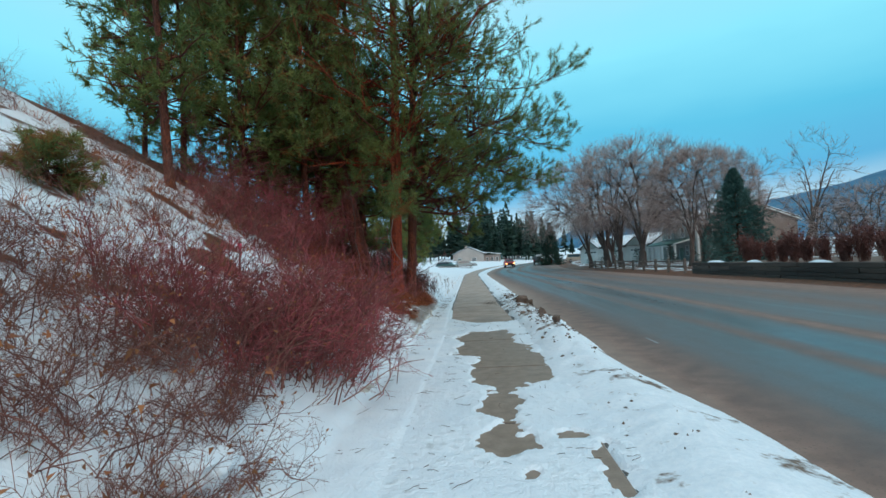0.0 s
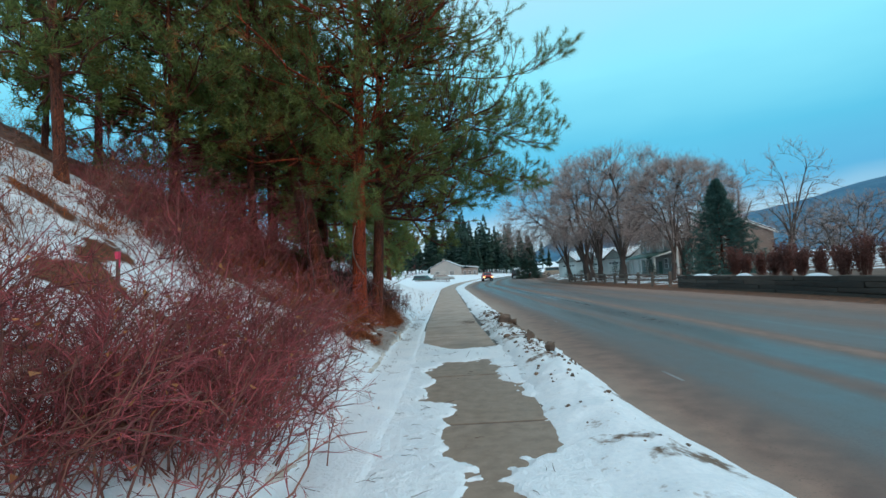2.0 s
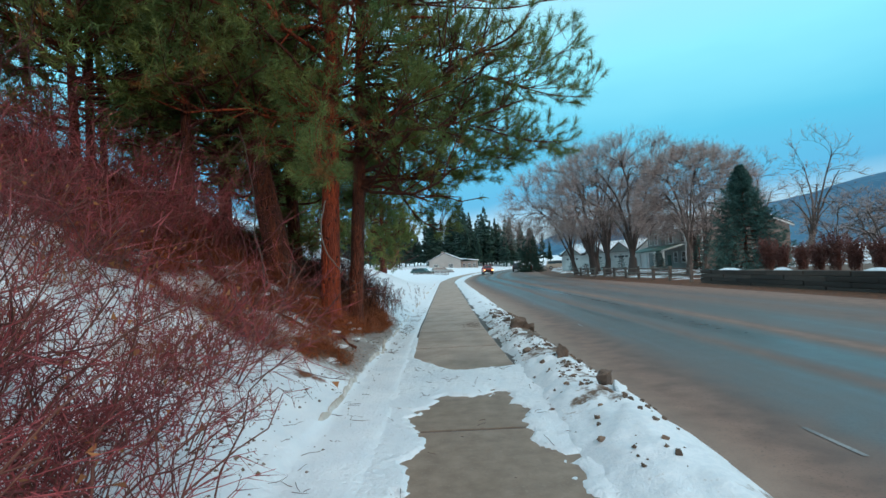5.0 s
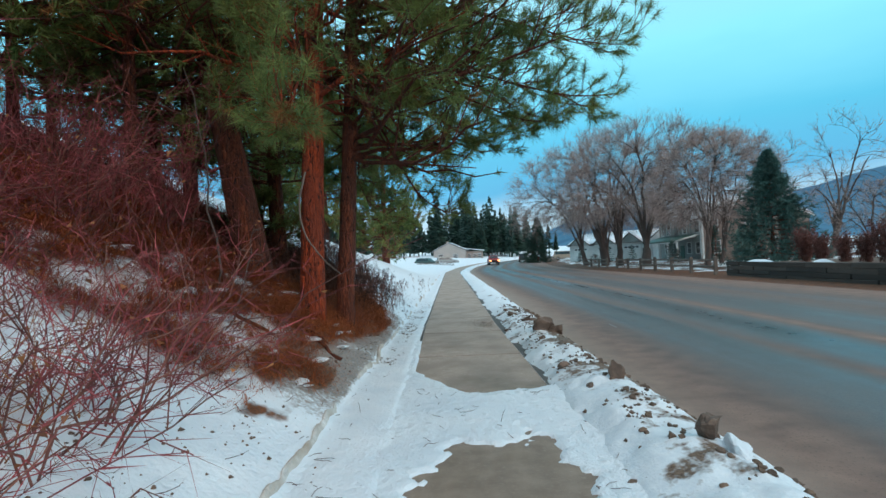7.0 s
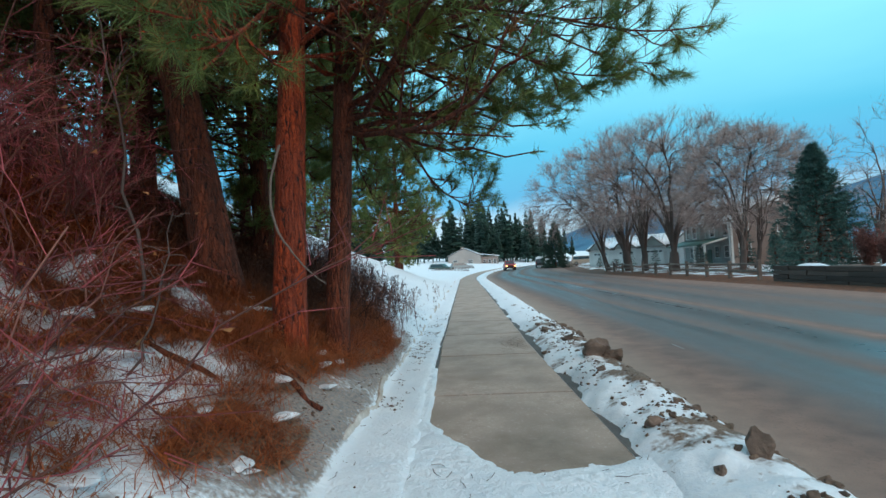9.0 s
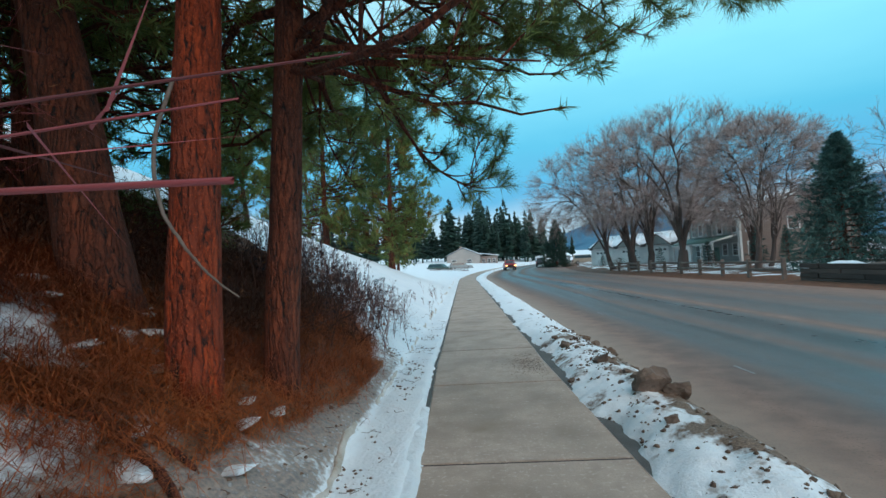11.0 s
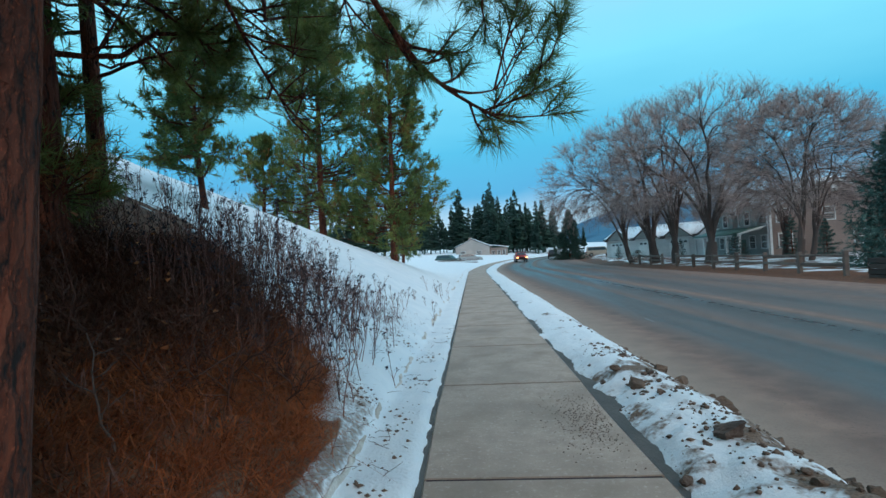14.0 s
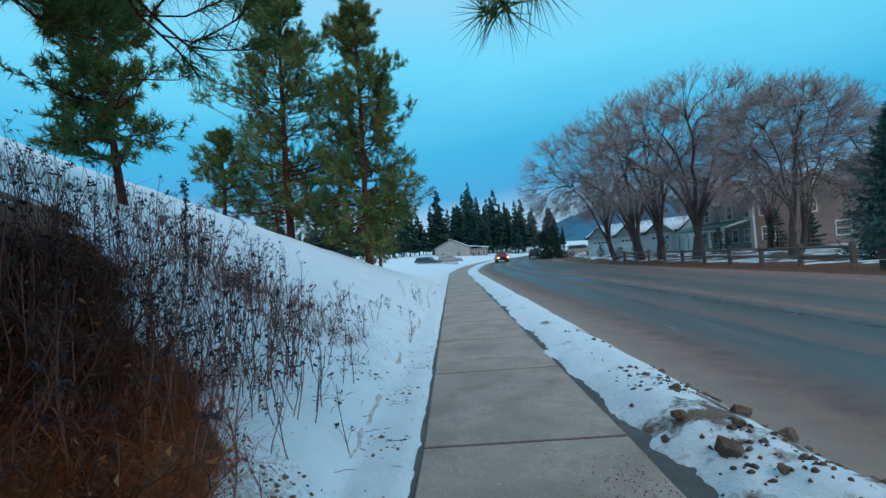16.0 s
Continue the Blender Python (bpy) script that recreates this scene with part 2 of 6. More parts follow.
def bark(name, plate, gap, scale):
    """Scaly pine bark: broken upright plates between thin dark furrows."""
    m, nt, bsdf = shader(name)
    g = nt.nodes.new("ShaderNodeNewGeometry")
    warp = nt.nodes.new("ShaderNodeTexNoise")
    warp.inputs["Scale"].default_value, warp.inputs["Detail"].default_value = 11, 4
    nt.links.new(g.outputs["Position"], warp.inputs["Vector"])
    mp = nt.nodes.new("ShaderNodeMapping")
    mp.inputs["Scale"].default_value = (1, 1, 0.14)
    nt.links.new(mixed(nt, 0.06, g.outputs["Position"], warp.outputs["Color"], blend="ADD"), mp.inputs[0])
    v = nt.nodes.new("ShaderNodeTexVoronoi")
    v.feature = "DISTANCE_TO_EDGE"
    v.inputs["Scale"].default_value = scale
    nt.links.new(mp.outputs[0], v.inputs["Vector"])
    cell = nt.nodes.new("ShaderNodeTexVoronoi")
    cell.inputs["Scale"].default_value = scale
    nt.links.new(mp.outputs[0], cell.inputs["Vector"])
    tone = nt.nodes.new("ShaderNodeSeparateXYZ")
    nt.links.new(cell.outputs["Color"], tone.inputs[0])
    flake, fine, big = noise_node(nt, 38, 6, (1, 1, 0.35)), noise_node(nt, 110, 4, (1, 1, 0.5)), noise_node(nt, 2.6, 4, (1, 1, 0.5))
    streak = noise_node(nt, 7, 4, (1, 1, 0.10))
    col = mixed(nt, tone.outputs["X"], plate, tuple(c * 0.45 for c in plate))
    col = mixed(nt, streak, tuple(c * 0.35 + 0.012 for c in plate), col, 0.38, 0.6)
    col = mixed(nt, flake, col, tuple(c * 0.3 for c in plate), 0.48, 0.66)
    col = mixed(nt, fine, col, tuple(min(1, c * 1.35) for c in plate), 0.58, 0.78)
    col = mixed(nt, big, col, tuple(c * 0.4 + 0.012 for c in plate), 0.5, 0.75)
    ragged = mixed(nt, 0.5, v.outputs["Distance"], mixed(nt, 0.5, flake, noise_node(nt, 16, 5, (1, 1, 0.3))))
    col = mixed(nt, ragged, gap, col, 0.215, 0.275)
    nt.links.new(col, bsdf.inputs["Base Color"])
    bsdf.inputs["Roughness"].default_value = 0.95
    h = mixed(nt, ragged, (0, 0, 0), (1, 1, 1), 0.2, 0.34)
    bumped(nt, bsdf, mixed(nt, 0.35, h, flake), 1.0, 0.05)
    return m


def snow_material():
    m, nt, bsdf = shader("snow")
    a, b, c = noise_node(nt, 1.6, 4), noise_node(nt, 11, 5), noise_node(nt, 45, 4)
    col = mixed(nt, a, (0.78, 0.83, 0.88), (0.91, 0.94, 0.97), 0.3, 0.7)
    col = mixed(nt, mixed(nt, 0.4, b, a), col, (0.58, 0.60, 0.62), 0.56, 0.72)
    nt.links.new(col, bsdf.inputs["Base Color"])
    bsdf.inputs["Roughness"].default_value = 0.6
    bumped(nt, bsdf, mixed(nt, 0.3, b, c), 0.9, 0.05)
    return m


M_SNOW = snow_material()
M_BARK_RED = bark("orange_bark", (0.60, 0.085, 0.02), (0.030, 0.011, 0.008), 19)
M_BARK_DARK = bark("dark_bark", (0.28, 0.068, 0.03), (0.016, 0.009, 0.008), 21)
M_TWIG_GREY = surface("grey_brown_twigs", (0.36, 0.25, 0.225), (0.52, 0.385, 0.35), 0.8, 20, 0.9, 0, islands=0.3)
M_TWIG_DARK = surface("grey_brown_limbs", (0.075, 0.05, 0.043), (0.14, 0.095, 0.08), 0.8, 20, 0.9, 0, islands=0.3)
M_TWIG_RED = surface("red_twigs", (0.17, 0.03, 0.034), (0.36, 0.07, 0.075), 1.2, 20, 0.7, 0, islands=0.7)
M_TWIG_BROWN = surface("brown_twigs", (0.14, 0.05, 0.04), (0.25, 0.10, 0.07), 1.2, 20, 0.8, 0, islands=0.4)
M_NEEDLE = sheer(surface("pine_needles", (0.08, 0.155, 0.048), (0.27, 0.28, 0.07), 0.9, 12, 0.55, 0, islands=0.45), 0.38)
M_NEEDLE_DEAD = surface("dead_pine_needles", (0.20, 0.08, 0.02), (0.33, 0.14, 0.03), 0.9, 12, 0.7, 0, islands=0.4)
M_SPRUCE = surface("blue_spruce_needles", (0.034, 0.09, 0.078), (0.068, 0.15, 0.128), 0.7, 12, 0.6, 0, islands=0.4)
M_FIR = surface("far_conifer_needles", (0.02, 0.055, 0.045), (0.04, 0.09, 0.06), 0.2, 3, 0.7, 0, islands=0.3)
# darker copy of the dead grass: the pines' shade is in its colour
M_GRASS_SHADED = surface("shaded_dead_grass", (0.07, 0.02, 0.01), (0.20, 0.06, 0.021), 0.7, 12, 0.85, 0, islands=0.5)
M_GRASS = surface("dead_grass", (0.19, 0.04, 0.012), (0.48, 0.13, 0.03), 0.7, 12, 0.85, 0, islands=0.5)
M_WEED = surface("dry_weed", (0.15, 0.06, 0.05), (0.27, 0.13, 0.10), 0.7, 12, 0.85, 0, islands=0.4)
M_WEED_DARK = surface("dark_dry_brush", (0.05, 0.018, 0.012), (0.12, 0.045, 0.028), 0.7, 12, 0.9, 0, islands=0.4)
M_LEAF = surface("dead_leaves", (0.22, 0.07, 0.03), (0.40, 0.16, 0.05), 1.5, 20, 0.8, 0, islands=0.4)
M_SEED = surface("seed_heads", (0.03, 0.025, 0.035), (0.07, 0.05, 0.06), 0.7, 12, 0.9, 0)


def concrete():
    """Pale slabs with brown damp stains, wet through where the snow has only just gone."""
    m, nt, bsdf = shader("concrete")
    big, mid, fine = noise_node(nt, 1.3, 5), noise_node(nt, 6, 5), noise_node(nt, 90, 5)
    col = mixed(nt, mid, (0.40, 0.305, 0.25), (0.53, 0.415, 0.345), 0.3, 0.7)
    col = mixed(nt, fine, col, (0.32, 0.265, 0.22), 0.5, 0.8)
    g = nt.nodes.new("ShaderNodeNewGeometry")
    sp = nt.nodes.new("ShaderNodeSeparateXYZ")
    nt.links.new(g.outputs["Position"], sp.inputs[0])
    mr = nt.nodes.new("ShaderNodeMapRange")
    for key, val in (("From Min", 11.0), ("From Max", 14.5), ("To Min", 0.72), ("To Max", 0.39)):
        mr.inputs[key].default_value = val
    nt.links.new(sp.outputs["Y"], mr.inputs["Value"])
    damp = nt.nodes.new("ShaderNodeMath")
    damp.operation = "MULTIPLY_ADD"
    nt.links.new(mixed(nt, 0.35, big, mid), damp.inputs[0])
    damp.inputs[1].default_value = 0.9
    nt.links.new(mr.outputs[0], damp.inputs[2])
    grit = noise_node(nt, 28, 6)
    col = mixed(nt, grit, col, (0.60, 0.50, 0.43), 0.56, 0.72)
    col = mixed(nt, noise_node(nt, 2.0, 6), col, (0.33, 0.25, 0.19), 0.52, 0.8)
    wet = mixed(nt, damp.outputs[0], (0, 0, 0), (1, 1, 1), 0.82, 1.0)
    col = mixed(nt, mixed(nt, 0.7, (0, 0, 0), wet), col, mixed(nt, mid, (0.15, 0.10, 0.065), (0.25, 0.175, 0.12), 0.3, 0.7))
    nt.links.new(col, bsdf.inputs["Base Color"])
    nt.links.new(mixed(nt, wet, (0.85, 0.85, 0.85), (0.62, 0.62, 0.62)), bsdf.inputs["Roughness"])
    bumped(nt, bsdf, mixed(nt, 0.5, fine, grit), 0.5, 0.006)
    return m


M_CONCRETE = concrete()
M_ROCK = surface("brown_rock", (0.10, 0.065, 0.05), (0.24, 0.16, 0.12), 5, 30, 0.85, 0.8, 0.02, pieces=0.25)
M_CLOD = surface("frozen_dirt", (0.07, 0.045, 0.035), (0.22, 0.14, 0.095), 7, 40, 0.8, 0.8, 0.02, pieces=0.3)
M_TIMBER = surface("black_timber", (0.022, 0.017, 0.015), (0.085, 0.058, 0.046), 1.2, 18, 0.8, 0.6, 0.01, (1, 0.2, 1), pieces=0.4)
M_RAIL = surface("weathered_rail", (0.11, 0.08, 0.07), (0.22, 0.165, 0.135), 2, 30, 0.9, 0.5, 0.01, pieces=0.2)


# ---- the lie of the land ----
def walk_shift(y):
    """How far the pavement's middle lies from its straight line."""
    y = np.asarray(y, float)
    return np.clip(0.034 * (19 - y), 0, 0.3) - 0.0035 * np.clip(y - 20, 0, 60)


def bend(y):
    """How far the road has swung aside: it bends to the right in the distance."""
    y = np.asarray(y, float)
    return np.clip(y - 62, 0, None) ** 2 / 420 - 0.013 * np.clip(y - 20, 0, 42)


def rise(y):
    return 0.012 * np.clip(np.asarray(y, float) - 75, 0, 260)


def hill(x, y):
    """The bank beside the pavement: a steep foot, a gentler top, falling away ahead."""
    d = np.clip(-x - 1.55 - 0.02 * np.clip(y - 30, 0, 60), 0, None)
    steep = 0.66 - 0.03 * ss(16, 26, y) + 0.06 * ss(16, 11, y)
    cap = 3.1 + 0.85 * ss(17, 12, y) - 0.35 * ss(20, 23, y) + (0.36 + 0.16 * ss(18, 6, y) + 0.09 * ss(20, 23, y)) * (d - 4.8)
    a = steep * d * (1 - 0.22 * np.exp(-(d / 2.2) ** 2) * ss(14, 10, y))
    k = 0.8
    h = np.clip(0.5 + 0.5 * (cap - a) / k, 0, 1)
    z = cap * (1 - h) + a * h - k * h * (1 - h)
    z = np.where(d > 0, np.maximum(np.minimum(z, a), 0), 0)
    z = np.minimum(z, 10 + 0.05 * d)
    z = z * (1 - 0.20 * ss(26, 44, y) - 0.66 * ss(38, 60, y))
    lump = (fbm(x, y, 2.2, 3) - 0.5) * 0.5 * ss(0.3, 2.5, d) + (fbm(x, y, 0.5, 5) - 0.5) * 0.12 * ss(0.1, 1, d)
    return z + lump * (1 - 0.6 * ss(40, 60, y)) * np.where(y > 17.5, 0.45, 1.0)


def ground_z(x, y):
    x, y = np.asarray(x, float), np.asarray(y, float)
    b = bend(y)
    u = x - b
    s = walk_shift(y)
    z = np.full(np.broadcast(x, y).shape, -0.16)
    strip = ss(-0.98, -1.08, u - s + 0.09 * (fbm(x, y, 0.16, 8) - 0.5) + 0.05 * (fbm(x, y, 0.6, 7) - 0.5)) * (0.19 + 0.02 * fbm(x, y, 0.4, 9))
    edge = ss(-1.50, -1.62, u - 0.4 * s + 0.12 * (fbm(x, y, 1.2, 4) - 0.5)) * 0.10
    trod = (0.05 * (fbm(x, y, 0.28, 15) - 0.5) + 0.035 * (fbm(x, y, 0.12, 18, 2) - 0.5)) * ss(-1.15, -1.4, u) * ss(-4.5, -2.5, u) * ss(40, 28, y)
    z = z + strip + edge + hill(u, y) + trod
    z = z + ss(12.4, 15.5, u) * 0.2 + ss(15, 20, u) * 0.05
    z = z + ss(70, 400, u) * 3
    return z + rise(y) + 0.05 * (fbm(x, y, 6, 2) - 0.5) * ss(13, 16, np.abs(u))


def litter(x, y):
    """Where needles, dead grass and bare soil lie instead of snow, 0 to 1."""
    under = ss(11.2, 12.6, y) * ss(19.5, 17.8, y + 0.45 * (x + 1.7)) * ss(-1.5 - 0.7 * ss(14.6, 13.2, y), -2.15 - 0.8 * ss(14.6, 13.2, y), x)
    bank = ss(13.8, 15.2, y) * ss(20.6, 17.5, y + 0.8 * (x + 1.9)) * ss(-1.5, -2.55, x) * (0.42 + 0.58 * ss(-4.8, -3.0, x + 0.5 * (y - 18)))
    left = ss(9, 11, y) * ss(20.5, 16.5, y) * ss(-3.2, -4.2, x)
    near = ss(11.5, 8, y) * ss(-2.2, -3.2, x) * 0.40
    yard = ss(11.5, 12.6, x - bend(y)) * (1.2 - 0.55 * ss(14.5, 16, x - bend(y)))
    patch = np.maximum(np.exp(-((x + 3.7) / 0.5) ** 2 - ((y - 3.2) / 0.7) ** 2), 0.8 * np.exp(-((x + 2.5) / 0.7) ** 2 - ((y - 5.7) / 1.0) ** 2))
    rough = 0.5 * fbm(x, y, 1.1, 11, 4) + 0.5 * fbm(x, y, 0.45, 14, 3)
    base = np.maximum.reduce([under * (0.47 + 0.05 * ss(12.8, 13.8, y) + 0.2 * ss(14.0, 15.2, y)), bank * 0.95, patch * 0.7, left * (0.5 + 0.16 * ss(10.5, 11.5, y) - 0.42 * ss(14.5, 17, y)), near, yard * 0.75, (0.38 + 0.14 * ss(13.2, 14.4, y) * ss(19, 17, y)) * ss(-2.7, -2.1, x) * ss(-1.6, -1.72, x) * ss(8, 10, y) * ss(24, 19, y)])
    return np.clip((base - rough) * 5 + 0.5, 0, 1)


def ground_material():
    m, nt, bsdf = shader("snowy_ground")
    f1, f2, f3 = noise_node(nt, 2.2, 4), noise_node(nt, 30, 6), noise_node(nt, 7, 5)
    snow = mixed(nt, f1, (0.80, 0.85, 0.90), (0.91, 0.94, 0.97), 0.3, 0.7)
    soil = mixed(nt, f3, (0.07, 0.028, 0.014), (0.24, 0.085, 0.032), 0.3, 0.7)
    soil = mixed(nt, f2, soil, (0.05, 0.03, 0.02), 0.5, 0.75)
    lit = attribute(nt, "litter")
    col = mixed(nt, mixed(nt, 0.35, lit, f3), snow, soil, 0.36, 0.5)
    f4 = noise_node(nt, 17, 6)
    crumb = mixed(nt, f2, (0.07, 0.04, 0.025), (0.30, 0.19, 0.12), 0.35, 0.65)
    speck = mixed(nt, 0.5, attribute(nt, "grime"), mixed(nt, 0.5, f4, f2))
    col = mixed(nt, speck, col, mixed(nt, 0.82, col, crumb), 0.54, 0.66)
    nt.links.new(col, bsdf.inputs["Base Color"])
    bsdf.inputs["Roughness"].default_value = 0.75
    bumped(nt, bsdf, mixed(nt, 0.4, f3, f2), 0.8, 0.06)
    return m


def build_ground():
    def steps(*runs):
        return np.unique(np.concatenate([np.arange(a, b, s) for a, b, s in runs] + [[runs[-1][1]]]))
    xs = steps((-900, -100, 50), (-100, -30, 5), (-30, -12, 0.8), (-12, -5, 0.22), (-5, -0.8, 0.07), (-0.8, 2.4, 0.4), (2.4, 30, 0.8), (30, 100, 5), (100, 900, 50))
    ys = steps((-300, -20, 20), (-20, -2, 1.0), (-2, 27, 0.14), (27, 60, 0.3), (60, 130, 1.5), (130, 300, 6), (300, 2500, 100))
    V, F = grid(xs, ys, ground_z)
    x, y = V[:, 0], V[:, 1]
    u = x - bend(y) - 0.4 * walk_shift(y)
    grime = ss(-1.46, -1.6, u) * ss(-2.9, -2.2, u) * ss(10.2, 12.4, y) * ss(20.6, 18.0, y) * (0.55 + 0.6 * fbm(x, y, 0.5, 131))
    tagged(mesh("ground", V, F, ground_material(), smooth=True, attrs={"litter": litter(x, y), "grime": grime}),
           "snow-covered ground rising to a bank with dead grass", "ground", kind="structure")


def road_material():
    m, nt, bsdf = shader("wet_sanded_asphalt")
    a = attribute(nt, "across")
    wob = noise_node(nt, 0.5, 4, (1, 0.12, 1))
    pos = nt.nodes.new("ShaderNodeMath")
    pos.operation = "MULTIPLY_ADD"
    nt.links.new(wob, pos.inputs[0])
    pos.inputs[1].default_value = 0.9
    nt.links.new(a, pos.inputs[2])
    rp = nt.nodes.new("ShaderNodeValToRGB")
    sc = nt.nodes.new("ShaderNodeMath")
    sc.operation = "DIVIDE"
    sc.inputs[1].default_value = 14
    nt.links.new(pos.outputs[0], sc.inputs[0])
    nt.links.new(sc.outputs[0], rp.inputs[0])
    r = rp.color_ramp
    stops = [(0.0, 1.0), (0.075, 0.95), (0.12, 0.5), (0.17, 0.16), (0.225, 0.10), (0.25, 0.45), (0.285, 0.10), (0.325, 0.04), (0.355, 0.3), (0.378, 0.9), (0.40, 0.3), (0.47, 0.14), (0.57, 0.5), (0.64, 0.3), (0.73, 0.6), (0.80, 0.95)]
    while len(r.elements) < len(stops):
        r.elements.new(0.5)
    for el, (at, v) in zip(r.elements, stops):
        el.position, el.color = at, (v, v, v, 1)
    f1, f2, streak = noise_node(nt, 45, 6), noise_node(nt, 3, 5), noise_node(nt, 2.2, 5, (1, 0.06, 1))
    asphalt = mixed(nt, f1, (0.055, 0.055, 0.06), (0.11, 0.105, 0.10), 0.35, 0.7)
    sand = mixed(nt, f2, (0.175, 0.102, 0.078), (0.315, 0.195, 0.148), 0.3, 0.7)
    sand = mixed(nt, f1, sand, (0.10, 0.07, 0.055), 0.55, 0.8)
    verge = nt.nodes.new("ShaderNodeMapRange")
    for key, val in (("From Min", 0.25), ("From Max", 1.35), ("To Min", 0.85), ("To Max", 0.0)):
        verge.inputs[key].default_value = val
    nt.links.new(pos.outputs[0], verge.inputs["Value"])
    sand = mixed(nt, verge.outputs[0], sand, mixed(nt, f1, (0.30, 0.23, 0.18), (0.46, 0.37, 0.30), 0.3, 0.7))
    fac = mixed(nt, 0.22, rp.outputs[0], streak)
    col = mixed(nt, fac, asphalt, sand, 0.12, 0.75)
    nt.links.new(col, bsdf.inputs["Base Color"])
    rough = mixed(nt, fac, (0.17, 0.17, 0.17), (0.9, 0.9, 0.9), 0.1, 0.5)
    rough = mixed(nt, 0.18, rough, f2)
    nt.links.new(rough, bsdf.inputs["Roughness"])
    bsdf.inputs["Specular IOR Level"].default_value = 0.6
    bumped(nt, bsdf, f1, 0.22, 0.005)
    return m


def build_road():
    ys = np.concatenate([np.arange(-40, 130, 1.0), np.arange(130, 330, 3.0)])
    us = np.linspace(1.7, 13.6, 40)
    U, Y = np.meshgrid(us, ys)
    X = U + bend(Y)
    Z = -0.11 + 0.09 * (1 - ((U - 7.4) / 6) ** 2) + rise(Y)
    n = len(us)
    i = np.arange(len(ys) - 1)[:, None] * n + np.arange(n - 1)[None]
    F = np.stack([i, i + 1, i + n + 1, i + n], -1).reshape(-1, 4)
    road = mesh("road", np.stack([X, Y, Z], -1).reshape(-1, 3), F, road_material(), smooth=True, attrs={"across": (U - 1.7).ravel()})
    tagged(road, "wet grey asphalt road streaked with brown sand", "road", kind="structure")
    paint = surface("worn_white_paint", (0.16, 0.16, 0.16), (0.34, 0.34, 0.34), 2, 30, 0.7, 0.2)
    for y, u, w, L in ((9.0, 3.1, 0.05, 0.7), (17.6, 3.15, 0.04, 0.5), (25.0, 3.2, 0.04, 0.6)):
        z = -0.11 + 0.09 * (1 - ((u - 7.4) / 6) ** 2)
        tagged(mesh("lane_mark", np.array([(u, y, z + 0.005), (u + w, y, z + 0.005), (u + w, y + L, z + 0.005), (u, y + L, z + 0.005)]), np.array([[0, 1, 2, 3]]), paint),
               "worn white lane mark on the asphalt", "road marking", "lane marks", "structure")


# ---- snow lying on the pavement and piled beside it ----
def bare(x, y):
    """Above 0 where the pavement is clear of snow."""
    v = x - walk_shift(y) * 0.9
    n = (fbm(x, y, 0.8, 31, 4) - 0.5) * 1.9 + (fbm(x, y, 0.2, 35) - 0.5) * 0.8
    vw = v + 0.5 * (fbm(x, y, 0.4, 33) - 0.5) + 0.22 * (fbm(x, y, 0.12, 34) - 0.5)
    yw = y + 0.9 * (fbm(x, y, 0.35, 36) - 0.5) + 0.3 * (fbm(x, y, 0.1, 38) - 0.5)
    def blob(cx, cy, rx, ry, p=2.5):
        return 1 - (np.abs((vw - cx) / rx) ** p + np.abs((yw - cy) / ry) ** p)
    far = np.minimum.reduce([(y - 12.7 - 1.1 * np.clip(-0.3 - v, 0, 2) * 1.6 - 0.4 * np.clip(v, 0, 2)) * 1.2, (v + 0.98) * 6, (0.88 - v) * 6 + 12 * ss(14.2, 16, y)])
    return np.maximum.reduce([far + n * 0.35, blob(-0.12, 9.75, 0.56, 1.5, 4) + n * 0.8, blob(0.2, 7.6, 0.62, 1.5) + n * 1.0, blob(-0.12, 5.4, 0.26, 0.55) + n * 1.1,
                              blob(-0.05, 4.3, 0.24, 0.5) + n * 1.2, blob(0.62, 4.35, 0.14, 0.2) + n * 0.9, blob(0.66, 3.6, 0.15, 0.45) + n * 0.9])


def walk_snow(x, y):
    t = np.clip(-bare(x, y) * 0.16, -0.02, 0.024)
    path = 0.012 * (fbm(x, y, 0.5, 41) - 0.5) + 0.012 * (fbm(x, y, 0.13, 43) - 0.5)
    return np.where(t > 0, t + path, t)


def bank_height(x, y):
    """The plough's heap between pavement and road."""
    u = x - bend(y)
    v = u - walk_shift(y) * 0.8
    far = ss(24, 32, y)
    mid = 1.28 + 0.25 * ss(8, 4, y)
    width = 0.56 + 0.2 * ss(8, 4, y) + 0.2 * (fbm(x, y, 1.6, 51) - 0.5)
    inner = width - 0.09 * ss(16, 17.5, y) * ss(23, 20.5, y) + 0.3 * (fbm(x, y, 0.7, 52) - 0.5) + 0.14 * (fbm(x, y, 0.18, 54) - 0.5)
    prof = np.clip(1 - (np.abs(v - mid) / np.where(v < mid, inner, width)) ** 2, -0.4, 1)
    lumps = 0.5 + 0.9 * fbm(x, y, 0.55, 53) + 0.45 * (fbm(x, y, 0.16, 57) - 0.5)
    tall = 0.11 + 0.09 * ss(7, 10, y) * ss(23, 18, y)
    return prof * lumps * tall - 0.10 * ss(1.35, 1.95, v)


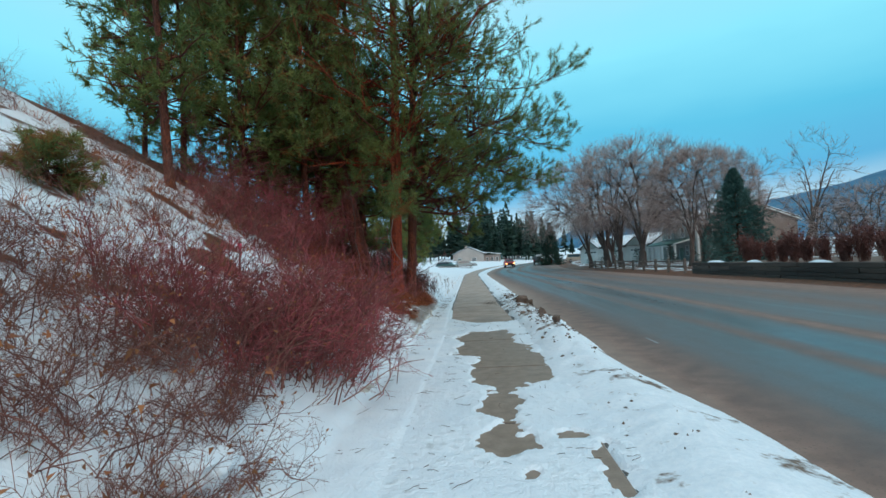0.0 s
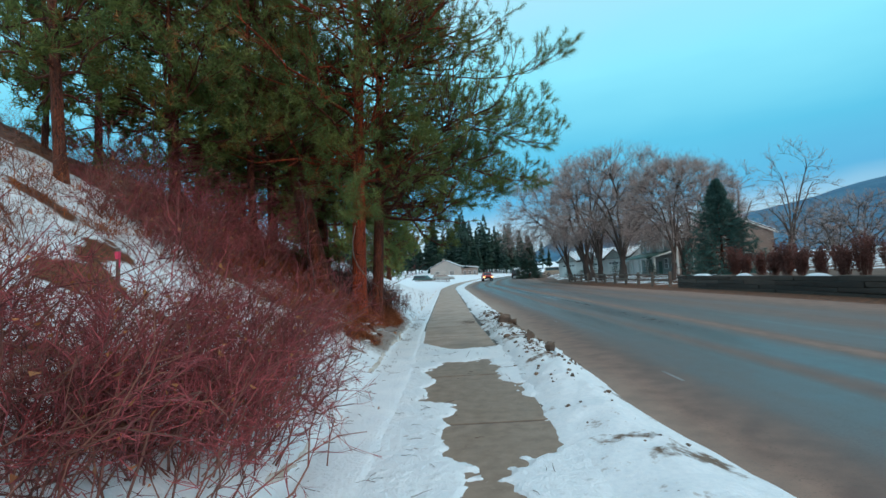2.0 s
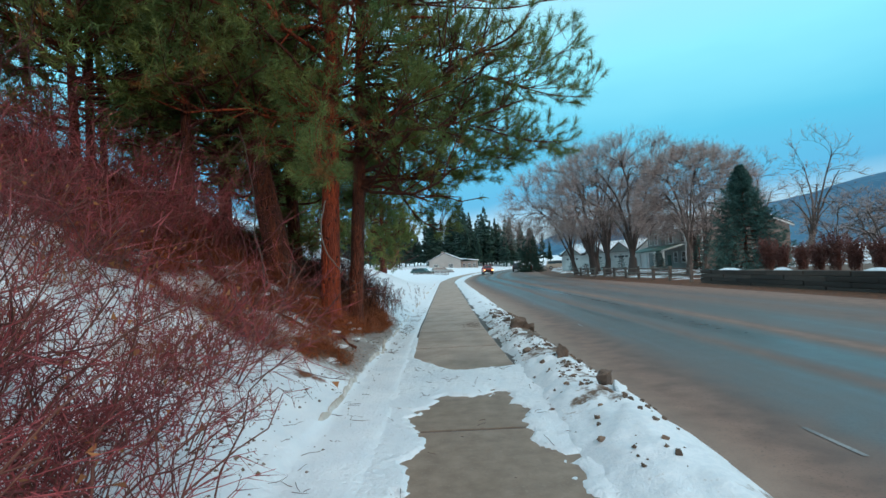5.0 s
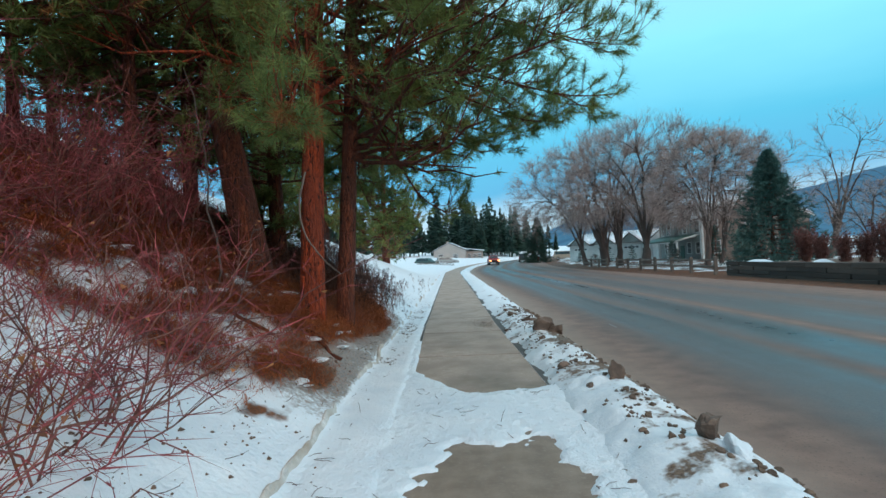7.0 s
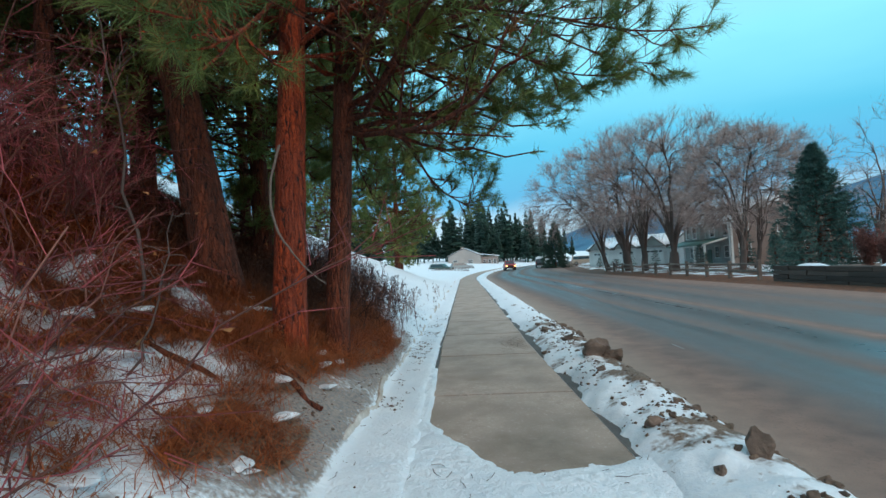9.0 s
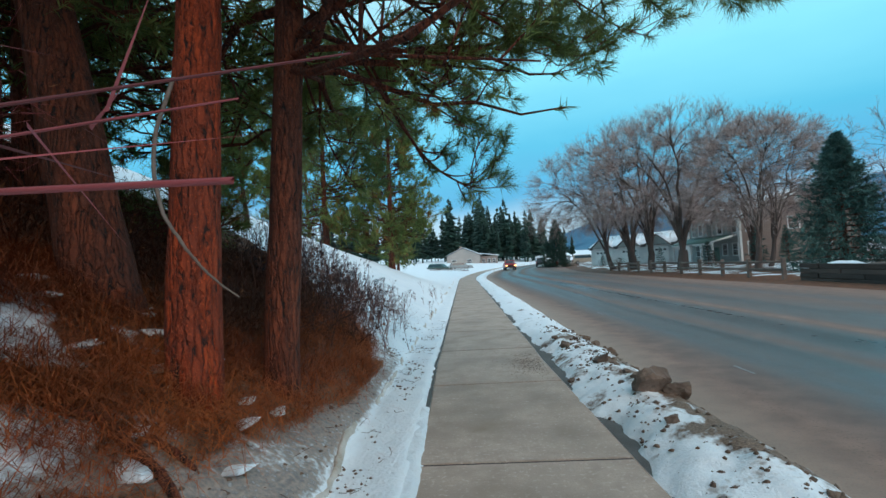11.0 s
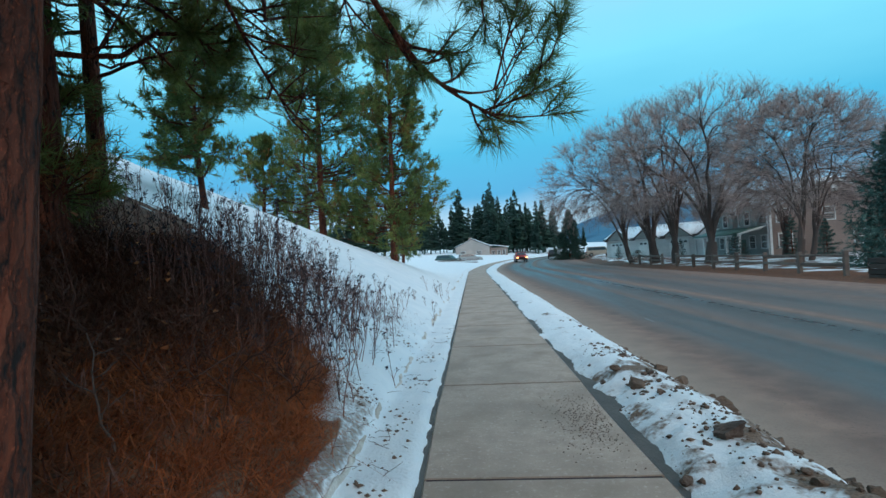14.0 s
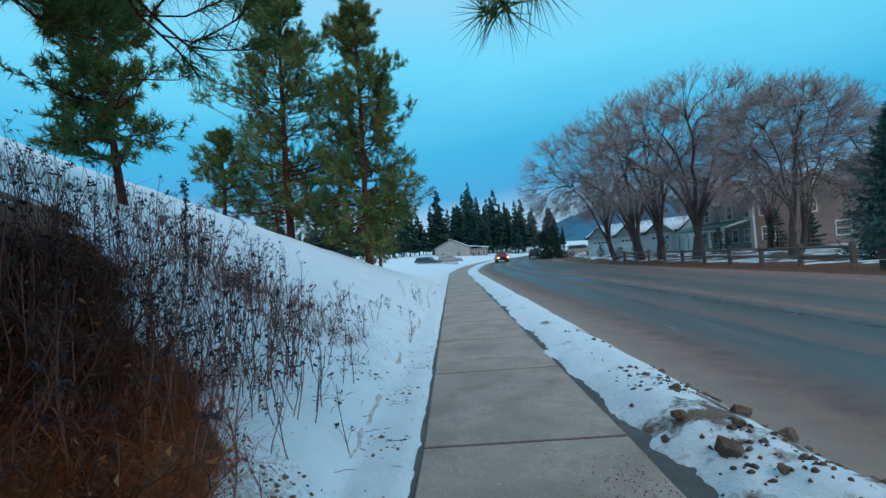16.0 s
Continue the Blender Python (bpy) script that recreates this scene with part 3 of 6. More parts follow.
def bank_material():
    m, nt, bsdf = shader("dirty_snow")
    f1, f2, f3 = noise_node(nt, 6, 6), noise_node(nt, 60, 6), noise_node(nt, 20, 6)
    snow = mixed(nt, f3, (0.78, 0.83, 0.88), (0.9, 0.93, 0.96), 0.3, 0.7)
    dirt = mixed(nt, f2, (0.085, 0.052, 0.038), (0.28, 0.185, 0.125), 0.3, 0.7)
    fac = mixed(nt, 0.55, attribute(nt, "dirt"), mixed(nt, 0.55, f1, f3))
    col = mixed(nt, fac, snow, dirt, 0.45, 0.56)
    nt.links.new(col, bsdf.inputs["Base Color"])
    bsdf.inputs["Roughness"].default_value = 0.7
    bumped(nt, bsdf, mixed(nt, 0.5, f2, f3), 0.6, 0.03)
    return m


def build_snow():
    xs, ys = np.arange(-1.25, 1.35, 0.04), np.concatenate([np.arange(-4, 16.5, 0.045)])
    V, F = grid(xs, ys, lambda x, y: walk_snow(x, y), lambda x, y: walk_snow(x, y) > -0.004)
    tagged(mesh("snow", V, F, M_SNOW, smooth=True), "trodden white snow on the concrete pavement", "snow", kind="stuff")
    xs = np.arange(0.45, 2.45, 0.045)
    ys = np.concatenate([np.arange(-4, 30, 0.055), np.arange(30, 62, 0.2), np.arange(62, 170, 1.0)])
    X, Y = np.meshgrid(xs, ys)
    X = X + bend(Y)
    H = bank_height(X, Y)
    Z = H + rise(Y)
    n = len(xs)
    i = np.arange(len(ys) - 1)[:, None] * n + np.arange(n - 1)[None]
    F = np.stack([i, i + 1, i + n + 1, i + n], -1).reshape(-1, 4)
    F = F[((H > -0.105) & (X - bend(Y) < 2.4)).ravel()[F].all(1)]
    u = (X - bend(Y) - walk_shift(Y) * 0.8)
    outer = ss(1.5, 1.9, u) * 0.38
    dirty = np.maximum.reduce([outer, 0.45 * ss(10.0, 11.5, Y) * ss(23, 20, Y) * ss(0.9, 1.25, u), 0.30 * ss(8, 10.5, Y) * ss(23, 20, Y), (0.5 + 0.22 * ss(14, 15.4, Y)) * ss(10.2, 11.5, Y) * ss(17.6, 16.8, Y) * ss(1.15, 1.4, u), 0.15 + 0 * Y])
    dirty = np.clip(dirty + 0.7 * (fbm(X, Y, 0.7, 61) - 0.5) + 0.9 * (fbm(X, Y, 0.2, 63) - 0.5), 0, 1)
    tagged(mesh("snow_bank", np.stack([X, Y, Z], -1).reshape(-1, 3), F, bank_material(), smooth=True, attrs={"dirt": dirty.ravel()}),
           "ploughed bank of dirty snow between pavement and road", "snow bank", kind="stuff")


def build_ridge():
    """The low broken edge of dirt and ice where the plough cut along the foot of the bank."""
    m = surface("icy_dirt", (0.46, 0.37, 0.29), (0.82, 0.78, 0.74), 5, 40, 0.8, 0.8, 0.03)
    ys = np.arange(4.5, 55, 0.05)
    off = np.linspace(-1, 1, 7)
    Y, O = np.meshgrid(ys, off, indexing="ij")
    wide = 0.012 + 0.03 * fbm(0 * Y, Y, 0.35, 101)
    mid = bend(Y) + 0.4 * walk_shift(Y) - 1.55 + 0.09 * (fbm(0 * Y, Y, 0.9, 103) - 0.5) + 0.05 * (fbm(0 * Y, Y, 0.2, 104) - 0.5)
    X = mid + O * wide
    H = (1 - O ** 2) * (0.02 + 0.05 * fbm(X, Y, 0.13, 105)) - 0.012 + ss(0.60, 0.44, fbm(0 * Y, Y, 0.8, 106)) * -0.08
    Z = ground_z(X, Y) + H
    i = np.arange(len(ys) - 1)[:, None] * 7 + np.arange(6)[None]
    F = np.stack([i, i + 1, i + 8, i + 7], -1).reshape(-1, 4)
    tagged(mesh("dirt_edge", np.stack([X, Y, Z], -1).reshape(-1, 3), F, m, smooth=True), "broken tan edge of icy dirt along the bank", "snow bank", kind="stuff")
    rng = np.random.RandomState(21)
    n = 900
    c = np.column_stack([rng.normal(0.44, 0.17, n), rng.normal(18.6, 0.42, n), np.full(n, 0.003)])
    c = c[(c[:, 0] < 0.62)]
    n = len(c)
    sz = rng.uniform(0.002, 0.008, (n, 1, 1))
    oct_ = np.array([(1, 0, 0), (-1, 0, 0), (0, 1, 0), (0, -1, 0), (0, 0, 0.8), (0, 0, -0.8)])
    V = (c[:, None] + oct_[None] * sz * rng.uniform(0.6, 1.3, (n, 6, 1))).reshape(-1, 3)
    f = np.array([(0, 2, 4), (2, 1, 4), (1, 3, 4), (3, 0, 4), (2, 0, 5), (1, 2, 5), (3, 1, 5), (0, 3, 5)])
    tagged(mesh("gravel", V, (np.arange(n)[:, None, None] * 6 + f[None]).reshape(-1, 3), M_ROCK), "brown grit scattered on the pavement", "gravel", kind="stuff")


def crumbs(name, c, lo, hi, rng, material, label, category):
    """Loose grains too small to count, each a rough eight-sided bit."""
    n = len(c)
    sz = rng.uniform(0, 1, (n, 1, 1)) ** 2 * (hi - lo) + lo
    o = np.array([(1, 0, 0), (-1, 0, 0), (0, 1, 0), (0, -1, 0), (0, 0, 0.7), (0, 0, -0.7)])
    V = (c[:, None] + o[None] * sz * rng.uniform(0.5, 1.4, (n, 6, 1))).reshape(-1, 3)
    f = np.array([(0, 2, 4), (2, 1, 4), (1, 3, 4), (3, 0, 4), (2, 0, 5), (1, 2, 5), (3, 1, 5), (0, 3, 5)])
    tagged(mesh(name, V, (np.arange(n)[:, None, None] * 6 + f[None]).reshape(-1, 3), material), label, category, kind="stuff")


def build_debris():
    rng = np.random.RandomState(33)
    n = 9500
    y = rng.uniform(7.5, 25, n)
    x = -1.15 - np.abs(rng.normal(0, 0.75, n))
    keep = (rng.rand(n) < ss(0.35, 0.75, fbm(x, y, 0.7, 121)) * (0.25 + ss(12, 14, y) * ss(23, 19, y)) * (0.2 + ss(-1.5, -1.8, x))) & (x > -3.2)
    x, y = x[keep], y[keep]
    crumbs("debris", np.column_stack([x, y, ground_z(x, y)]), 0.006, 0.028, rng, M_CLOD, "dirt crumbs and bark bits on the snow", "debris")
    n = 4200
    y = rng.uniform(3, 26, n)
    x = rng.normal(1.35, 0.3, n)
    keep = (rng.rand(n) < ss(0.4, 0.7, fbm(x, y, 0.5, 123)) * (0.15 + ss(9, 11, y) * ss(23, 20, y))) & (x > 0.75) & (x < 2.0)
    x, y = x[keep], y[keep]
    crumbs("debris", np.column_stack([x, y, bank_height(x, y)]), 0.006, 0.035, rng, M_CLOD, "dark grit frozen into the snow bank", "debris")
    n = 700
    y = rng.uniform(3, 25, n)
    x = rng.uniform(-2.8, -1.1, n)
    on = rng.rand(n) < 0.25
    x = np.where(on, rng.uniform(-0.95, 1.2, n), x)
    y = np.where(on, rng.uniform(2.5, 13, n), y)
    az = rng.uniform(0, 6.28, n)
    L = rng.uniform(0.03, 0.2, n)
    z = np.where(on, walk_snow(x, y), ground_z(x, y)) + 0.006
    P = curve(np.column_stack([x, y, z]), np.column_stack([np.cos(az), np.sin(az), 0.12 * rng.rand(n)]), L, 4, rng, 0, 0.12)
    tagged(mesh("fallen_twigs", *tubes(P, np.tile(np.linspace(0.003, 0.0015, 4), (n, 1)), 3), M_WEED_DARK), "small fallen twigs scattered on the snow", "twigs", kind="stuff")


def lump(name, r, seed, material, parent=None, squash=(1, 1, 1), cut=0.0, label=""):
    """A rough stone or clod: a ball cut by random planes and broken up."""
    rng = np.random.RandomState(seed)
    bm = bmesh.new()
    bmesh.ops.create_icosphere(bm, subdivisions=3, radius=1)
    planes = [(unit(rng.normal(0, 1, 3)), rng.uniform(0.35, 0.8)) for _ in range(11)]
    for v in bm.verts:
        p = np.array(v.co)
        for nrm, dd in planes:
            over = p @ nrm - dd
            if over > 0:
                p = p - nrm * over * 0.92
        p = p * (1.1 + 0.3 * noise.noise(Vector(p * 1.9 + seed)) + 0.12 * noise.noise(Vector(p * 6 + seed)))
        v.co = Vector(p * np.array(squash) * r)
    return part(name, bm, material, parent, label) if parent else tagged(part(name, bm, material, None), label)


# ---- pines ----
def pine(place, height, seed, radius=0.18, crown_from=2.0, reach=3.0, limbs=60, tufts=1600, bark_material=None, lean=(0, 0), sparse=1.0, needle=0.17, needle_w=0.021, per=15, dead=0.05, extra=(), label="tall ponderosa pine with long green needles", group="pines on the bank", crown_mat=None, low=0.65, side=0.0):
    rng = np.random.RandomState(seed)
    ob = thing("pine_tree", Matrix.Translation(place), label, "tree", group)
    k = 12 if radius < 0.13 else 90
    s = np.linspace(0, 1, k)
    P = np.stack([lean[0] * s + 0.06 * np.sin(s * 5 + seed), lean[1] * s + 0.06 * np.cos(s * 4 + seed), s * (height + 0.4) - 0.4], -1)[None]
    R = (radius * (1.0 - 0.9 * s) + 0.09 * radius + radius * 0.35 * np.exp(-s * height / 0.35))[None]
    tv, tf = tubes(P, R, 14 if k == 12 else 36)
    if k > 12:
        ring = np.arange(len(tv)) % 36 / 36 * 2 * np.pi * radius
        up = tv[:, 2]
        rough = (fbm(ring, up * 0.28, 0.10, seed, 3) - 0.5) * 0.16 + (fbm(ring, up, 0.6, seed + 3, 2) - 0.5) * 0.12
        mid = P[0][np.arange(len(tv)) // 36]
        tv = mid + (tv - mid) * (1 + rough)[:, None]
    bits = [(tv, tf)]
    zs = np.sort(rng.uniform(crown_from, height * 0.98, limbs))
    f = (zs + 0.4) / (height + 0.4)
    p0 = np.stack([np.interp(f, s, P[0, :, i]) for i in range(3)], -1)
    az = np.where(rng.rand(limbs) < side, rng.normal(-0.1, 0.65, limbs), rng.uniform(0, 2 * np.pi, limbs))
    rel = (zs - crown_from) / (height - crown_from)
    L = reach * (low + (1 - low) * np.sin(np.clip(rel * 2.2, 0, np.pi))) * np.clip(1.12 - rel, 0.12, 1) ** 0.75 * rng.uniform(0.6, 1.15, limbs)
    d = unit(np.stack([np.cos(az), np.sin(az), rng.uniform(-0.22, 0.12, limbs) + rel * 0.55], -1))
    Q = curve(p0, d, L, 7, rng, 0.14, 0.10)
    RQ = (0.012 + 0.010 * L)[:, None] * np.linspace(1, 0.25, 7)[None]
    hung = []
    for pts in extra:
        pts = np.array(pts, float) - np.array(place)
        E = np.stack([np.interp(np.linspace(0, len(pts) - 1, 25), np.arange(len(pts)), pts[:, i]) for i in range(3)], -1)
        for _ in range(9):
            E[1:-1] = (E[:-2] + 2 * E[1:-1] + E[2:]) / 4
        E = E[None]
        RE = np.linspace(0.024, 0.006, 25)[None]
        G, RG = sprout(E, RE, 8 if len(pts) > 5 else 20, 0.25, 1.0, 0.17, (25, 60), rng, 4, 0.3, 0.25, 0.8, 0.08, 0.6, 0.005)
        G2, RG2 = sprout(G, RG, 2, 0.3, 0.8, 0.6, (25, 55), rng, 3, 0.3, 0.2, 0.8, 0.08, 0.7, 0.004)
        bits += [tubes(E, RE, 6), tubes(G, RG, 5), tubes(G2, RG2, 4)]
        hung.append((np.concatenate([E[:, -1], G[:, -1], G2[:, -1]]), np.concatenate([unit(E[:, -1] - E[:, -2]), unit(G[:, -1] - G[:, -2]), unit(G2[:, -1] - G2[:, -2])])))
    bits.append(tubes(Q, RQ, 5))
    S, RS = sprout(Q, RQ, 7, 0.22, 1.0, 0.34, (30, 65), rng, 4, 0.22, 0.15, 0.6, 0.10, 0.4, 0.004)
    bits.append(tubes(S[:, ::3], RS[:, ::3], 4 if per > 16 else 3))
    S2, RS2 = sprout(S, RS, 3, 0.25, 1.0, 0.6, (25, 60), rng, 3, 0.25, 0.2, 0.7, 0.1, 0.5, 0.003)
    if per > 16:
        bits.append(slivers(S2, RS2, rng))
    V, F = join(bits)
    mesh("trunk", V, F, bark_material or M_BARK_DARK, ob, smooth=True)
    ends = np.concatenate([Q[:, -1], S[:, -1], S2[:, -1], S[:, 2], S2[:, 1]])
    dirs = np.concatenate([unit(Q[:, -1] - Q[:, -2]), unit(S[:, -1] - S[:, -2]), unit(S2[:, -1] - S2[:, -2]), unit(S[:, -1] - S[:, -2]), unit(S2[:, -1] - S2[:, 0])])
    pick = np.unique(np.concatenate([np.arange(limbs), rng.permutation(len(ends))[: int(tufts * sparse)]]))
    C, D = ends[pick] + dirs[pick] * 0.02, unit(dirs[pick] + np.array([0, 0, 0.12]))
    is_dead = rng.rand(len(C)) < dead
    V, F = needles(C[~is_dead], D[~is_dead], per, needle, needle_w, rng)
    for C2, D2 in hung:
        v2, f2 = needles(C2, D2, 80, 0.19, 0.0055, rng, 0.95)
        V, F = np.concatenate([V, v2]), np.concatenate([F, f2 + len(V)])
    mesh("crown", V, F, crown_mat or M_NEEDLE, ob, "long dark green needles in tufts")
    if is_dead.any():
        V, F = needles(C[is_dead], D[is_dead], per, needle, needle_w, rng)
        mesh("dead_needles", V, F, M_NEEDLE_DEAD, ob, "rust-brown dead needles")
    return ob


def at(x, y, sink=0.05):
    return (x, y, float(ground_z(x, y)) - sink)


def arm(end, foot=(-2.05, 15.35), drop=1.1):
    """A drooping limb from a pine's trunk to a tip."""
    a, b = np.array((*foot, end[2] + drop)), np.array(end)
    return [tuple(a + (b - a) * f + np.array((0, 0, h))) for f, h in ((0, 0), (0.3, 0.22), (0.6, 0.12), (0.85, -0.12), (1, 0))]


def build_pines():
    long = dict(label="ponderosa pine with orange plated bark")
    pine(at(-2.38, 14.52), 14, 11, 0.18, 3.3, 4.3, 115, 4800, M_BARK_RED, (0.3, 0.3), dead=0.06, side=0.3, needle_w=0.012, per=24,
         extra=(((-2.35, 14.4, 4.7), (-2.2, 13.4, 3.9), (-1.95, 12.3, 3.15), (-1.75, 11.6, 2.9), (-1.57, 11.14, 2.9)),), **long)
    pine(at(-2.14, 15.37), 15, 12, 0.145, 2.9, 4.8, 130, 5800, M_BARK_DARK, (0.75, 0.1), dead=0.03, needle_w=0.012, per=24,
         extra=(((-2.0, 15.4, 5.2), (-1.5, 16.3, 4.2), (-1.05, 17.1, 3.1), (-0.72, 17.35, 2.70), (-0.4, 17.48, 2.68), (-0.12, 17.5, 2.8), (0.1, 17.55, 2.92)),
                ((-2.0, 15.4, 4.9), (-1.45, 16.4, 3.9), (-0.9, 17.25, 2.85), (-0.5, 17.47, 2.66), (-0.34, 17.55, 2.57), (-0.17, 17.69, 2.6)),
                ((-2.1, 15.4, 5.2), (-2.3, 16.6, 4.3), (-2.3, 17.8, 3.4), (-2.2, 18.5, 3.0), (-2.05, 18.9, 2.85)),
                ((-2.0, 15.3, 6.2), (-0.5, 15.6, 5.9), (0.9, 15.4, 5.5), (1.9, 15.0, 5.5), (2.6, 14.6, 5.9)),
                ((-2.0, 15.3, 5.0), (-1.0, 16.2, 4.4), (0.0, 16.9, 4.3), (0.8, 17.3, 4.1), (1.3, 17.5, 4.2)),
                ((-2.0, 15.3, 4.6), (-1.4, 16.0, 4.1), (-0.8, 16.9, 3.7), (-0.4, 17.4, 3.5), (-0.1, 17.8, 3.4)),
                ((-2.0, 15.4, 5.6), (-1.6, 16.2, 4.9), (-1.2, 16.9, 4.2), (-0.9, 17.4, 3.8), (-0.7, 17.8, 3.7)),
                ((-2.0, 15.4, 6.0), (-0.9, 16.4, 5.3), (0.2, 17.2, 4.8), (1.0, 17.8, 4.6), (1.5, 18.1, 4.7)),
                ((-2.0, 15.4, 5.3), (-1.9, 16.6, 4.6), (-1.7, 17.6, 4.1), (-1.5, 18.4, 3.8), (-1.3, 19.0, 3.8)),
                ((-2.0, 15.3, 6.6), (-0.4, 15.5, 6.2), (1.2, 16.0, 5.8), (2.2, 16.4, 5.6), (3.0, 16.6, 5.8)),
                ((-2.0, 15.3, 7.4), (-0.2, 14.9, 7.0), (1.4, 14.6, 6.6), (2.4, 14.3, 6.7), (3.0, 14.0, 7.0)),
                *[arm(e) for e in ((2.2, 14.0, 3.8), (1.5, 14.9, 3.7), (2.5, 16.2, 4.3), (1.0, 14.0, 4.4), (2.2, 17.6, 4.4), (0.5, 15.6, 3.6), (1.4, 18.4, 4.5), (-0.6, 14.2, 3.9), (0.2, 18.6, 4.2), (3.0, 15.2, 5.0), (1.8, 13.4, 5.2), (-0.4, 13.4, 4.8))]), side=0.4, label="tall dark-barked pine overhanging the pavement")
    lone = bpy.data.objects["pine_tree"]
    pts = np.array([(-2.42, 14.42, 3.0), (-2.5, 14.3, 2.6), (-2.46, 14.2, 2.15), (-2.24, 14.1, 1.8), (-2.04, 14.1, 1.56), (-1.86, 14.12, 1.42)]) - np.array(lone.location)
    pts = np.stack([np.interp(np.linspace(0, 5, 21), np.arange(6), pts[:, i]) for i in range(3)], -1)
    for _ in range(6):
        pts[1:-1] = (pts[:-2] + 2 * pts[1:-1] + pts[2:]) / 4
    pts[1:-1] += np.random.RandomState(2).normal(0, 0.006, (19, 3))
    tip = np.tile(np.array([(-1.57, 11.14, 2.86)]) - np.array(lone.location), (4, 1)) + np.random.RandomState(3).normal(0, 0.035, (4, 3))
    mesh("dead_needles", *needles(tip, np.tile([[0.1, -0.6, -0.5]], (4, 1)), 60, 0.16, 0.006, np.random.RandomState(3)), M_NEEDLE_DEAD, lone, "hanging tuft of orange dead needles")
    mesh("dead_branch", *tubes(pts[None], np.linspace(0.018, 0.008, 21)[None], 7), M_RAIL, lone, "bare grey dead branch", smooth=True)
    pine(at(-3.45, 15.0), 13, 13, 0.25, 2.8, 4.2, 80, 2900, M_BARK_DARK, (-2.6, 0.4), needle_w=0.011, per=24, label="stout pine leaning away from the pavement")
    pine(at(-4.2, 17.9), 13, 14, 0.16, 1.6, 2.9, 110, 3600, M_BARK_DARK, (-0.2, 0), needle_w=0.013,
         extra=[arm(e, (-4.22, 17.9), 0.6) for e in ((-2.6, 18.6, 3.6), (-2.2, 19.6, 4.0), (-3.6, 19.9, 3.6), (-2.4, 17.9, 4.2), (-1.9, 18.8, 4.6), (-3.8, 20.4, 4.2), (-2.8, 20.6, 4.6))])
    pine(at(-5.2, 16.2), 12, 15, 0.13, 1.0, 3.2, 85, 3200, M_BARK_DARK, (0.2, 0.1), per=13, needle_w=0.022)
    pine(at(-6.9, 14.4), 9.5, 16, 0.08, 0.8, 2.9, 95, 3600, M_BARK_DARK, per=15, label="dense young pine on the bank")
    pine(at(-6.3, 9.95), 9.0, 17, 0.095, 1.5, 2.2, 70, 2200, M_BARK_DARK, (-0.7, 0), dead=0.1, label="slender pine on the snowy bank")
    pine(at(-8.1, 11.6), 5.4, 18, 0.06, 1.5, 1.2, 55, 1200, M_BARK_DARK, dead=0.2, label="small yellowing pine on the snowy bank")
    pine(at(-7.4, 18.5), 11, 19, 0.12, 0.8, 3.0, 90, 3200, M_BARK_DARK, per=13, needle_w=0.022)
    pine(at(-5.6, 20.2), 9.5, 20, 0.11, 1.3, 2.4, 75, 2200, M_BARK_DARK, per=14, needle_w=0.02)
    pine(at(-6.7, 24.8), 4.5, 21, 0.075, 0.7, 1.5, 80, 2300, M_BARK_DARK, (-0.3, 0.2), label="young pine on the crest of the snowy bank")
    pine(at(-9.5, 42.0), 14.5, 22, 0.2, 1.2, 4.1, 170, 7400, M_BARK_DARK, needle=0.26, needle_w=0.03, per=13, label="full-crowned pine at the end of the bank", low=0.8)
    pine(at(-5.0, 40.0), 13.2, 23, 0.17, 0.9, 3.3, 170, 7400, M_BARK_DARK, needle=0.26, needle_w=0.03, per=13, label="full-crowned pine at the end of the bank", low=0.85)
    pine(at(-6.2, 13.0), 8.8, 27, 0.07, 0.7, 3.0, 95, 4200, M_BARK_DARK, dead=0.12, label="young pine with yellow-green needles")
    pine(at(-4.9, 14.2), 10, 28, 0.1, 1.4, 2.8, 80, 2800, M_BARK_DARK, needle_w=0.012)
    pine(at(-6.4, 16.9), 7.0, 31, 0.09, 0.3, 2.2, 60, 1500, M_BARK_DARK, per=13, needle_w=0.022)
    pine(at(-8.8, 17.2), 8.0, 32, 0.09, 0.3, 2.4, 60, 1500, M_BARK_DARK, per=13, needle_w=0.022)
    pine(at(-8.4, 20.4), 6.0, 33, 0.09, 0.8, 1.6, 50, 1200, M_BARK_DARK, per=13, needle_w=0.022)
    pine(at(-4.5, 17.9), 1.2, 34, 0.04, 0.15, 1.1, 45, 900, M_BARK_DARK, needle_w=0.008, dead=0.1, label="low dark young pine among the brush")
    pine(at(-5.5, 5.9, 0.3), 0.8, 36, 0.03, 0.3, 0.8, 30, 600, M_BARK_DARK, needle_w=0.009, dead=0.35, label="stunted yellowing pine in the snow")
    pine(at(-12.6, 41.0), 4.6, 24, 0.12, 0.4, 2.2, 60, 1500, M_BARK_DARK, needle=0.24, needle_w=0.03, per=13)
    pine(at(-7.6, 12.4), 7.6, 37, 0.08, 1.0, 2.4, 80, 2600, M_BARK_DARK, dead=0.08, label="young pine on the snowy bank")
    pine(at(-7.0, 55.0), 7, 25, 0.14, 0.8, 2.3, 60, 1300, M_BARK_DARK, needle=0.24, needle_w=0.03, per=14)
    pine(at(-14.0, 52.0), 11, 26, 0.16, 0.8, 2.8, 70, 1500, M_BARK_DARK, needle=0.24, needle_w=0.03, per=14)


